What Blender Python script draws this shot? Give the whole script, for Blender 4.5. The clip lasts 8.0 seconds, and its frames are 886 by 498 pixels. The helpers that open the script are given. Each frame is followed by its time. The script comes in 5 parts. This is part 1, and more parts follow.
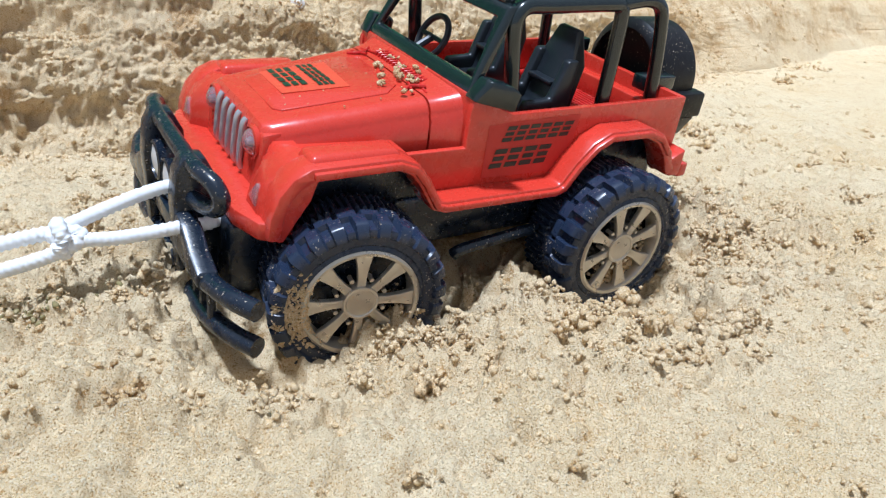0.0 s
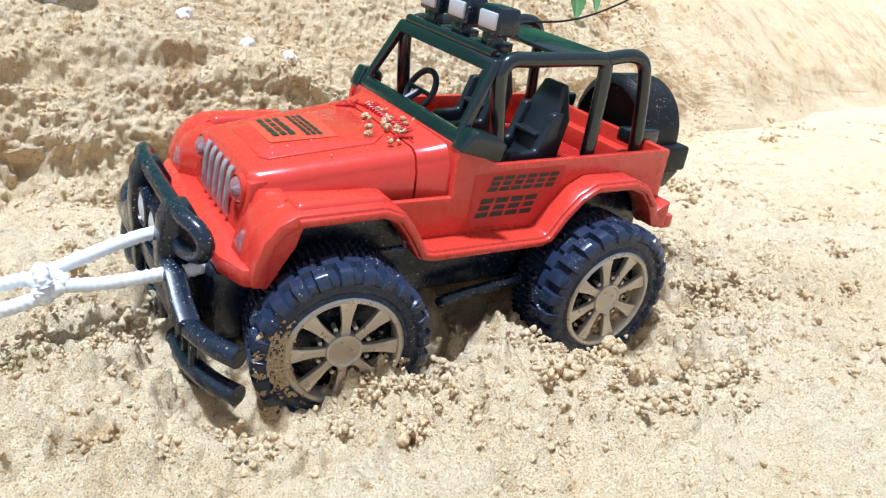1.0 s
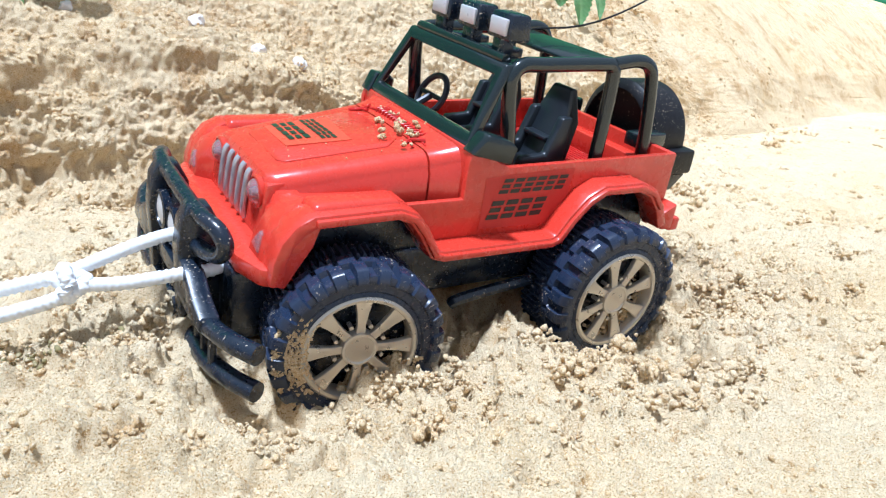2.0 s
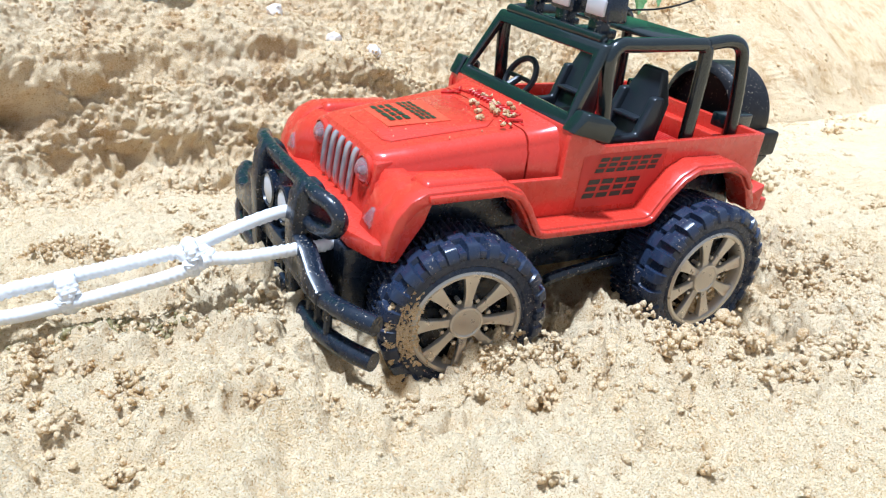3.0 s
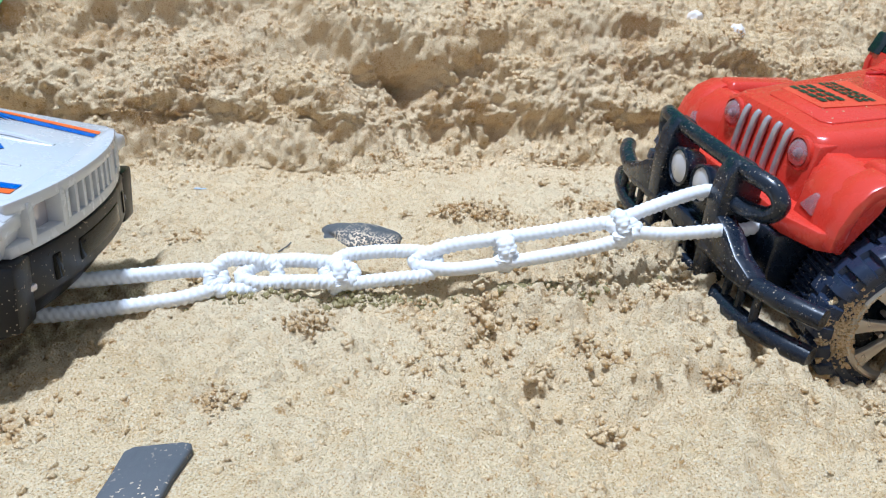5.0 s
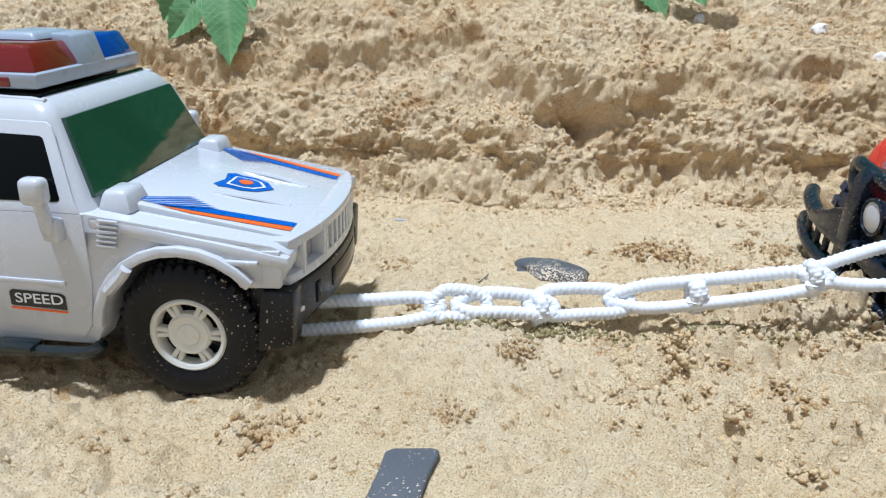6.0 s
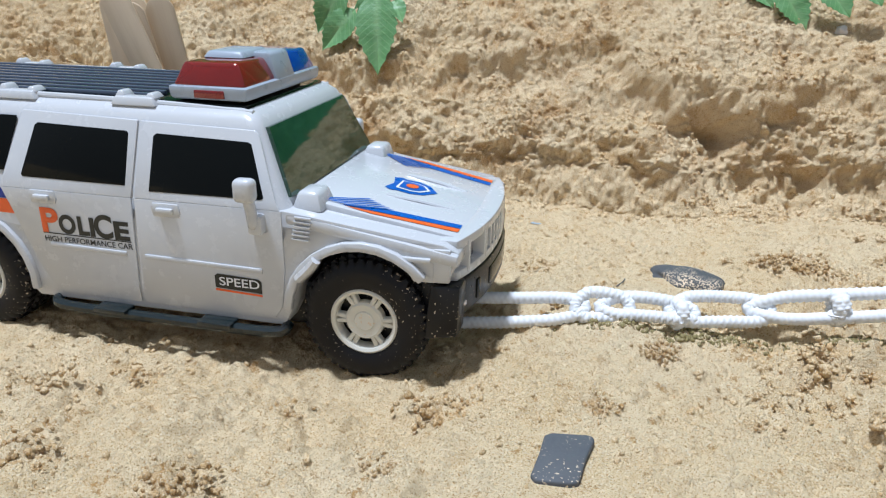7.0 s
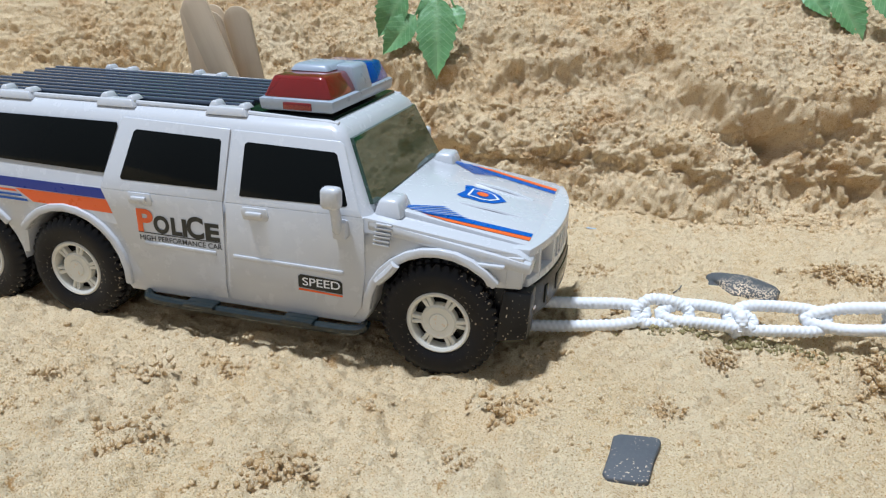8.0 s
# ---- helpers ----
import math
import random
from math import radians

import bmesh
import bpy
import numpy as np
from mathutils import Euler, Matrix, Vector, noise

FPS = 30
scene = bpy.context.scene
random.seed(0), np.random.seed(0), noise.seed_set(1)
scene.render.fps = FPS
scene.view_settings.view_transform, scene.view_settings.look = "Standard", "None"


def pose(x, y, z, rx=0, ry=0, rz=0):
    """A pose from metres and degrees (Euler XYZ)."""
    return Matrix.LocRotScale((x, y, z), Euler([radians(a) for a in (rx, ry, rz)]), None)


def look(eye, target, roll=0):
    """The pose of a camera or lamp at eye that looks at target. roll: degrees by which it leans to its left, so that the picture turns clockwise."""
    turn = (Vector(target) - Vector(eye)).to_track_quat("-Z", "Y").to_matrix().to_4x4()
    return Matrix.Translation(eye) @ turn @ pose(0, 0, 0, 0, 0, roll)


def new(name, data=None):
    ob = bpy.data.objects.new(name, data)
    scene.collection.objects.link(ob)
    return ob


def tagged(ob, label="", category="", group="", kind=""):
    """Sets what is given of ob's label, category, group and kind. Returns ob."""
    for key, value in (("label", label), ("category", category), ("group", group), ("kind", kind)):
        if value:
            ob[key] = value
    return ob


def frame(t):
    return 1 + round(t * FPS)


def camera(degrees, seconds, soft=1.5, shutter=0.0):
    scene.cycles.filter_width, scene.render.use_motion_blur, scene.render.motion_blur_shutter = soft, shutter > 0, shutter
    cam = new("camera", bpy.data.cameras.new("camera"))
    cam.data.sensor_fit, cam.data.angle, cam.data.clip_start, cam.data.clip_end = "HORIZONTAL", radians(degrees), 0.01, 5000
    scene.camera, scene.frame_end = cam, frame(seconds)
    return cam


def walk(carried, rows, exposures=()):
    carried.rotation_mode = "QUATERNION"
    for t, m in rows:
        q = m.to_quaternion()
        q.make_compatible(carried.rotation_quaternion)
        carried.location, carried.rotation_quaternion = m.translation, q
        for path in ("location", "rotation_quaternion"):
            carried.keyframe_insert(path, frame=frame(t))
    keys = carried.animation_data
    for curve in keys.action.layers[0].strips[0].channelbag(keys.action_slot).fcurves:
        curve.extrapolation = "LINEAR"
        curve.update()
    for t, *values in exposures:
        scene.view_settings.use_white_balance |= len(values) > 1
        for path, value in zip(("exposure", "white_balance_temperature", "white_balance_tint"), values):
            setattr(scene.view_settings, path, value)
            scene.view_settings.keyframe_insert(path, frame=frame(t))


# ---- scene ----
cam = camera(61.2, 8.0, soft=1.2)
METRES, EYE, TILT, LEAN, TURN = 0.25, 0.147, -23.5, -4.4, 0.0
ROWS = [
    (0.0, 0.0, 0.0, 0.0, -0.0, 0.0, 0.0),
    (0.5, 0.0064, 0.0103, -0.0045, -0.14, 2.58, -0.27),
    (1.0, 0.0141, 0.0018, -0.0166, -0.51, 4.43, -0.24),
    (2.5, -0.0527, -0.0448, -0.0352, -0.07, 4.93, -0.25),
    (3.0, -0.1319, -0.0561, -0.0634, 2.02, 4.46, -0.43),
    (3.5, -0.2017, -0.0506, -0.0801, 5.35, 4.05, -0.71),
    (4.0, -0.3422, -0.0488, -0.0798, 9.86, 3.41, -1.06),
    (4.5, -0.3997, -0.0563, -0.0906, 14.51, 2.6, -4.08),
    (5.0, -0.4414, -0.1039, -0.1012, 19.42, 2.28, -6.96),
    (6.5, -0.5102, -0.3574, -0.0937, 33.76, 1.87, -10.93),
    (7.0, -0.5166, -0.4185, -0.1109, 37.13, 0.78, -12.31),
    (7.5, -0.5245, -0.4891, -0.1299, 39.32, -0.24, -13.3),
    (8.0, -0.5325, -0.5225, -0.1047, 39.54, -0.3, -13.53),
]
EXPOSURES = [(0.0, -0.32, 5080, 10), (0.5, -0.16, 5020, 10), (1.0, -0.03, 4950, 10), (2.5, 0.06, 4920, 10), (3.5, 0.02, 4930, 10), (4.0, -0.22, 4930, 10), (5.0, -0.36, 4950, 10), (6.5, -0.5, 5230, 10), (8.0, -0.59, 5280, 10)]
walk(cam, [(t, pose(0, 0, EYE, TILT, LEAN, TURN) @ pose(METRES * x, METRES * y, METRES * z, 90 + pitch, roll, yaw)) for t, x, y, z, yaw, pitch, roll in ROWS],
     exposures=EXPOSURES)

# ---- light ----
world = bpy.data.worlds.new("room")
scene.world = world
world.use_nodes = True
wn = world.node_tree
bg = wn.nodes["Background"]
SUN_EL, SUN_AZ = radians(78), radians(222)      # azimuth from +y towards +x
bg.inputs[0].default_value = (1.0, 0.96, 0.90, 1)      # white walls and ceiling under warm lamps
bg.inputs[1].default_value = 0.53
sun_data = bpy.data.lights.new("sun", "SUN")
sun_data.energy, sun_data.angle, sun_data.color = 5.8, radians(5), (1.0, 0.975, 0.93)
sun = new("sun", sun_data)
to_sun = Vector((math.sin(SUN_AZ) * math.cos(SUN_EL), math.cos(SUN_AZ) * math.cos(SUN_EL), math.sin(SUN_EL)))
sun.matrix_world = look(to_sun * 3, (0, 0, 0))

# ---- materials ----
def nodes_of(name):
    m = bpy.data.materials.new(name)
    m.use_nodes = True
    return m, m.node_tree, m.node_tree.nodes["Principled BSDF"]


def noise_node(nt, scale, detail=3.0, rough=0.55, coords=None):
    n = nt.nodes.new("ShaderNodeTexNoise")
    n.inputs["Scale"].default_value, n.inputs["Detail"].default_value, n.inputs["Roughness"].default_value = scale, detail, rough
    if coords is not None:
        nt.links.new(coords, n.inputs["Vector"])
    return n.outputs["Fac"]


def ramp(nt, fac, *stops):
    r = nt.nodes.new("ShaderNodeValToRGB")
    el = r.color_ramp.elements
    while len(el) < len(stops):
        el.new(0.5)
    for e, (p, c) in zip(el, stops):
        e.position = p
        e.color = (c, c, c, 1) if isinstance(c, (int, float)) else (*c, 1)
    nt.links.new(fac, r.inputs[0])
    return r.outputs[0]


def mix(nt, fac, a, b, blend="MIX"):
    m = nt.nodes.new("ShaderNodeMix")
    m.data_type, m.blend_type = "RGBA", blend
    for sock, v in ((m.inputs[0], fac), (m.inputs[6], a), (m.inputs[7], b)):
        if isinstance(v, bpy.types.NodeSocket):
            nt.links.new(v, sock)
        elif isinstance(v, (int, float)):
            sock.default_value = v
        else:
            sock.default_value = (*v, 1)
    return m.outputs[2]


def bump(nt, bsdf, height, strength, distance, normal=None):
    b = nt.nodes.new("ShaderNodeBump")
    b.inputs["Strength"].default_value, b.inputs["Distance"].default_value = strength, distance
    nt.links.new(height, b.inputs["Height"])
    if normal is not None:
        nt.links.new(normal, b.inputs["Normal"])
    nt.links.new(b.outputs[0], bsdf.inputs["Normal"])
    return b.outputs[0]


def shade(c, k):
    return tuple(min(1.0, v * k) for v in c)


def plastic(name, col, rough=0.3, dust=0.0, metal=0.0, coat=0.0, transmission=0.0, ior=1.5, relief=0.15, grain=0.0, mottle=0.05):
    """Moulded plastic: faint mottling, smears in the gloss, and sand grains clinging to it (dust)."""
    m, nt, b = nodes_of(name)
    tc = nt.nodes.new("ShaderNodeTexCoord").outputs["Object"]
    c = mix(nt, noise_node(nt, 60, 4, coords=tc), shade(col, 1 - mottle), shade(col, 1 + mottle))
    r = ramp(nt, noise_node(nt, 140, 5, 0.65, tc), (0.3, rough * 0.8), (0.75, min(1, rough * 1.35)))
    if dust > 0:
        grains = ramp(nt, noise_node(nt, 900, 1.0, 0.4, tc), (0.70 - 0.1 * dust, 0.0), (0.73 - 0.1 * dust, 1.0))
        where = ramp(nt, noise_node(nt, 45, 3, coords=tc), (0.42, 0.0), (0.66, 1.0))
        g = mix(nt, 1.0, grains, where, "MULTIPLY")
        film = ramp(nt, noise_node(nt, 25, 5, 0.7, tc), (0.4, 0.0), (0.8, 0.06 * dust))
        c = mix(nt, film, c, (0.6, 0.45, 0.28))
        c = mix(nt, g, c, (0.74, 0.6, 0.42))
        r = mix(nt, g, r, (0.9, 0.9, 0.9))
    nt.links.new(c, b.inputs["Base Color"])
    nt.links.new(r, b.inputs["Roughness"])
    b.inputs["Metallic"].default_value, b.inputs["IOR"].default_value = metal, ior
    b.inputs["Coat Weight"].default_value, b.inputs["Transmission Weight"].default_value = coat, transmission
    n = bump(nt, b, noise_node(nt, 220, 2, coords=tc), relief, 0.0004)
    if grain > 0:
        bump(nt, b, noise_node(nt, 2500, 2, coords=tc), grain, 0.0003, n)
    return m


def sand_material(name, damp=0.0, browning=0.0, relief=1.0):
    m, nt, b = nodes_of(name)
    tc = nt.nodes.new("ShaderNodeTexCoord").outputs["Object"]
    base = mix(nt, ramp(nt, noise_node(nt, 9, 5, 0.6, tc), (0.3, 0.0), (0.7, 1.0)), (0.87, 0.665, 0.375), (0.92, 0.755, 0.485))
    base = mix(nt, ramp(nt, noise_node(nt, 70, 6, 0.75, tc), (0.50, 0.0), (0.76, 0.55 + damp)), base, (0.64, 0.385, 0.125))
    base = mix(nt, ramp(nt, noise_node(nt, 120, 5, 0.7, tc), (0.60, 0.0), (0.66, 0.75)), base, (0.48, 0.255, 0.065))
    # brown on the dug bank: damp patches, and its shade put into the colour
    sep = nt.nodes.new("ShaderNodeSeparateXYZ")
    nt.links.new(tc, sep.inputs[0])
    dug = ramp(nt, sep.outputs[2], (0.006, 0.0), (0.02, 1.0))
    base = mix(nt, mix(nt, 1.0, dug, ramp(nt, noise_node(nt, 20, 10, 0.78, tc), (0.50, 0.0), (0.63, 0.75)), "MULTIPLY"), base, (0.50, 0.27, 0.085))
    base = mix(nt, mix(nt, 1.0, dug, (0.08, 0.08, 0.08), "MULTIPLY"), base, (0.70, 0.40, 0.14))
    # even brown mix that paints the golden shade of clods and crumbs
    base = mix(nt, browning, base, (0.52, 0.29, 0.085))
    grains = noise_node(nt, 1500, 2, 0.6, tc)
    base = mix(nt, ramp(nt, grains, (0.32, 0.85), (0.44, 0.0)), base, (0.50, 0.27, 0.075))
    base = mix(nt, ramp(nt, grains, (0.56, 0.0), (0.66, 0.9)), base, (0.95, 0.82, 0.60))
    nt.links.new(base, b.inputs["Base Color"])
    b.inputs["Roughness"].default_value = 0.95
    b.inputs["Specular IOR Level"].default_value = 0.15
    n = bump(nt, b, noise_node(nt, 280, 6, 0.8, tc), 1.0, 0.0030 * relief)
    bump(nt, b, grains, 1.0, 0.0014 * relief, n)
    return m


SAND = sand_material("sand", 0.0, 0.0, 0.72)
SAND_CRUMB = sand_material("sand_crumb", 0.06, 0.18, 0.45)
# the same sand, browner, with the clods' shading painted in
SAND_SHADED = sand_material("shaded_sand", 0.1, 0.45, 0.5)

# ---- mesh helpers; car shapes are drawn in millimetres ----
def part(name, bm, material, parent=None, label="", mm=True, sharp=38, smooth=True):
    """Links a bmesh as one mesh object under parent."""
    if mm:
        bmesh.ops.scale(bm, vec=(0.001, 0.001, 0.001), verts=bm.verts)
    bmesh.ops.recalc_face_normals(bm, faces=bm.faces)
    me = bpy.data.meshes.new(name)
    bm.to_mesh(me)
    bm.free()
    if smooth:
        me.shade_smooth()
        me.set_sharp_from_angle(angle=radians(sharp))
    me.materials.append(material)
    ob = new(name, me)
    ob.parent = parent
    return tagged(ob, label) if label else ob


def again(ob, parent, m=None):
    """The same part once more, on the same mesh."""
    o = new(ob.name.split(".")[0], ob.data)
    o.parent = parent
    if m is not None:
        o.matrix_basis = m
    if "label" in ob:
        o["label"] = ob["label"]
    return o


def root(name, m, label, category, group=""):
    e = new(name)
    e.empty_display_size = 0.01
    e.matrix_world = m
    return tagged(e, label, category, group)


def merge(dst, src, m=None):
    if m is not None:
        bmesh.ops.transform(src, matrix=m, verts=src.verts)
    me = bpy.data.meshes.new("tmp")
    src.to_mesh(me)
    src.free()
    dst.from_mesh(me)
    bpy.data.meshes.remove(me)
    return dst


def rounded(bm, r, seg=2, limit=25):
    if r > 0:
        ed = [e for e in bm.edges if len(e.link_faces) == 2 and e.calc_face_angle(0) > radians(limit)]
        bmesh.ops.bevel(bm, geom=ed, offset=r, segments=seg, affect="EDGES", profile=0.5, clamp_overlap=True)
    return bm


def box(x0, x1, y0, y1, z0, z1, r=0.8, seg=2, taper=None):
    """A block with rounded edges. taper: (dx, dy) by which the top draws in on each side."""
    bm = bmesh.new()
    bmesh.ops.create_cube(bm, size=1)
    for v in bm.verts:
        top = v.co.z > 0
        x, y, z = (x1 if v.co.x > 0 else x0), (y1 if v.co.y > 0 else y0), (z1 if top else z0)
        if taper and top:
            x -= taper[0] * (1 if v.co.x > 0 else -1)
            y -= taper[1] * (1 if v.co.y > 0 else -1)
        v.co = (x, y, z)
    return rounded(bm, r, seg)


def prism(poly, y0, y1, r=0.6, seg=2, axis="y"):
    """A plate with the outline poly, (x, z) for axis y, (x, y) for axis z, (y, z) for axis x."""
    bm = bmesh.new()
    at = {"y": lambda a, b, h: (a, h, b), "z": lambda a, b, h: (a, b, h), "x": lambda a, b, h: (h, a, b)}[axis]
    lo = [bm.verts.new(at(a, b, y0)) for a, b in poly]
    hi = [bm.verts.new(at(a, b, y1)) for a, b in poly]
    bm.faces.new(lo)
    bm.faces.new(hi[::-1])
    n = len(poly)
    for i in range(n):
        bm.faces.new((lo[i], hi[i], hi[(i + 1) % n], lo[(i + 1) % n]))
    bmesh.ops.recalc_face_normals(bm, faces=bm.faces)
    return rounded(bm, r, seg)


def band(path, half):
    """The outline of a strip of that half width along a path in a plane."""
    left, right = [], []
    for i, p in enumerate(path):
        a, b = path[max(0, i - 1)], path[min(len(path) - 1, i + 1)]
        dx, dy = b[0] - a[0], b[1] - a[1]
        k = half / math.hypot(dx, dy)
        left.append((p[0] - dy * k, p[1] + dx * k))
        right.append((p[0] + dy * k, p[1] - dx * k))
    return left + right[::-1]


def curve_points(pts, steps=6, closed=False):
    """A smooth line through the points (Catmull-Rom)."""
    p = [Vector(q) for q in pts]
    n = len(p)
    out = []
    for i in range(n if closed else n - 1):
        a, b, c, d = (p[(i + k) % n] if closed else p[min(max(i + k, 0), n - 1)] for k in (-1, 0, 1, 2))
        for s in range(steps):
            t = s / steps
            out.append(0.5 * (2 * b + (c - a) * t + (2 * a - 5 * b + 4 * c - d) * t * t + (3 * b - a - 3 * c + d) * t ** 3))
    if not closed:
        out.append(p[-1])
    return out


def tube(pts, r, n=10, closed=False, steps=6, surface=None, flat=1.0):
    """A round bar along the points; surface(u, angle) scales its radius; flat squeezes it."""
    line = curve_points(pts, steps, closed) if steps > 1 else [Vector(q) for q in pts]
    bm = bmesh.new()
    m = len(line)
    tang = []
    for i in range(m):
        a, b = (line[i - 1], line[(i + 1) % m]) if closed else (line[max(0, i - 1)], line[min(m - 1, i + 1)])
        tang.append((b - a).normalized())
    up = Vector((0, 0, 1)) if abs(tang[0].z) < 0.9 else Vector((1, 0, 0))
    side = tang[0].cross(up).normalized()
    rings, along = [], 0.0
    for i in range(m):
        if i:
            along += (line[i] - line[i - 1]).length
        side = (side - tang[i] * side.dot(tang[i])).normalized()
        other = tang[i].cross(side)
        ring = []
        for k in range(n):
            a = 2 * math.pi * k / n
            q = r * (surface(along, a) if surface else 1.0)
            ring.append(bm.verts.new(line[i] + side * (math.cos(a) * q) + other * (math.sin(a) * q * flat)))
        rings.append(ring)
    for i in range(m if closed else m - 1):
        a, b = rings[i], rings[(i + 1) % m]
        for k in range(n):
            bm.faces.new((a[k], a[(k + 1) % n], b[(k + 1) % n], b[k]))
    if not closed:
        bm.faces.new(rings[0])
        bm.faces.new(rings[-1][::-1])
    return bm


def lathe(profile, n=48, close=True):
    """Turns (radius, y) pairs round the y axis."""
    bm = bmesh.new()
    rings = [[bm.verts.new((r * math.cos(2 * math.pi * k / n), y, r * math.sin(2 * math.pi * k / n))) for k in range(n)] for r, y in profile]
    for a, b in zip(rings, rings[1:]):
        for k in range(n):
            bm.faces.new((a[k], a[(k + 1) % n], b[(k + 1) % n], b[k]))
    if close:
        bm.faces.new(rings[0])
        bm.faces.new(rings[-1])
    return bm


def loft(sections, closed_ends=True):
    """A skin over rings of equally many points."""
    bm = bmesh.new()
    rings = [[bm.verts.new(p) for p in s] for s in sections]
    n = len(rings[0])
    for a, b in zip(rings, rings[1:]):
        for k in range(n):
            bm.faces.new((a[k], a[(k + 1) % n], b[(k + 1) % n], b[k]))
    if closed_ends:
        bm.faces.new(rings[0])
        bm.faces.new(rings[-1][::-1])
    return bm


# ---- the sand: one sheet, a flat track with a bank along it ----
AX, AN = Vector((math.cos(radians(30)), math.sin(radians(30)))), Vector((-math.sin(radians(30)), math.cos(radians(30))))
rng = np.random.default_rng(7)
HASH = rng.random((256, 256))


def value_noise(x, y, k=0):
    xi, yi = np.floor(x).astype(int), np.floor(y).astype(int)
    fx, fy = x - xi, y - yi
    fx, fy = fx * fx * fx * (fx * (fx * 6 - 15) + 10), fy * fy * fy * (fy * (fy * 6 - 15) + 10)
    h = lambda a, b: HASH[(a + 37 * k) & 255, (b + 91 * k) & 255]
    return (h(xi, yi) * (1 - fx) + h(xi + 1, yi) * fx) * (1 - fy) + (h(xi, yi + 1) * (1 - fx) + h(xi + 1, yi + 1) * fx) * fy - 0.5


def fbm(x, y, octaves=4, k=0, gain=0.5):
    out, a = 0.0, 1.0
    for o in range(octaves):
        out = out + a * value_noise(x * 2 ** o + 13.7 * o, y * 2 ** o - 7.1 * o, k + o)
        a *= gain
    return out


def clumps(x, y, k=0):
    """Rounded lumps with creases between them: 0 in a crease, 1 on a lump."""
    xi, yi = np.floor(x).astype(int), np.floor(y).astype(int)
    best = np.full(np.shape(x), 9.0)
    for dx in (-1, 0, 1):
        for dy in (-1, 0, 1):
            a, b = xi + dx, yi + dy
            px, py = a + HASH[(a + 17 * k) & 255, b & 255], b + HASH[a & 255, (b + 53 * k + 11) & 255]
            best = np.minimum(best, (px - x) ** 2 + (py - y) ** 2)
    return 1 - np.clip(np.sqrt(best), 0, 1)


def step(a, b, x):
    t = np.clip((x - a) / (b - a), 0, 1)
    return t * t * (3 - 2 * t)


def gauss(x, y, cx, cy, wx, wy, turn=0.0):
    c, s = math.cos(turn), math.sin(turn)
    u, v = (x - cx) * c + (y - cy) * s, -(x - cx) * s + (y - cy) * c
    return np.exp(-(u / wx) ** 2 - (v / wy) ** 2)


JEEP = Matrix.Translation((0.0422, 0.3147, -0.0002)) @ Matrix.Rotation(radians(-148.4), 4, "Z") @ Matrix.Rotation(radians(0.6), 4, "Y") @ Matrix.Rotation(radians(-7.1), 4, "X") @ Matrix.Translation((0, -0.0874, 0))
POLICE = Matrix.Translation((-0.3313, 0.0945, 0.0135)) @ Matrix.Rotation(radians(24.9), 4, "Z") @ Matrix.Rotation(radians(-0.4), 4, "Y") @ Matrix.Rotation(radians(0.6), 4, "X") @ Matrix.Translation((0, 0.0589, 0))
JC = JEEP.translation


def foot_line(s):
    """How far across the track the bank's foot lies."""
    t = np.maximum(0, s - 0.15)
    return 0.495 + 0.29 * t * t / (t + 0.12) + 0.010 * np.sin(s * 11.0) + 0.006 * np.sin(s * 31.0 + 1)


def bank(s, v):
    """The bank's section: how far it lies behind its foot, and how high, v metres along it."""
    ledge = 0.012 * value_noise(s * 7, s * 0 + 0.5, 3)
    z = 0.020 * step(0.0, 0.030, v) + (0.046 + ledge) * step(0.020, 0.092, v) + 0.64 * np.maximum(0, v - 0.085) - 0.16 * np.maximum(0, v - 0.30)
    top = 0.150 + 0.03 * step(-0.05, 0.3, s) + 0.12 * step(0.3, 0.9, s)
    z = np.where(z > 0.11, 0.11 + (top - 0.11) * np.tanh((z - 0.11) / (top - 0.11)), z)
    n = 0.021 * step(0.0, 0.032, v) + 0.030 * step(0.020, 0.10, v) + 0.75 * np.maximum(0, v - 0.085) + 0.2 * np.maximum(0, v - 0.30)
    return n, z


def looseness(x, y):
    """1 where the sand is churned up and crumbly, 0 where it is packed hard."""
    churned = gauss(x, y, JC.x + 0.02, JC.y - 0.055, 0.215, 0.105, radians(29)) * 1.3
    churned = np.maximum(churned, 0.55 * gauss(x, y, 0.20, 0.40, 0.13, 0.07, radians(30)))
    churned = np.maximum(churned, 0.32 * gauss(x, y, -0.36, 0.020, 0.22, 0.042, radians(25)))
    u, w = (x - JC.x) * -0.8517 + (y - JC.y) * -0.5240, (x - JC.x) * 0.5240 + (y - JC.y) * -0.8517
    return np.clip(churned, 0, 1) * (1 - 0.75 * gauss(u, w, 0.130, 0.075, 0.030, 0.035)) * (1 - 0.7 * gauss(u, w, -0.076, 0.095, 0.040, 0.030))


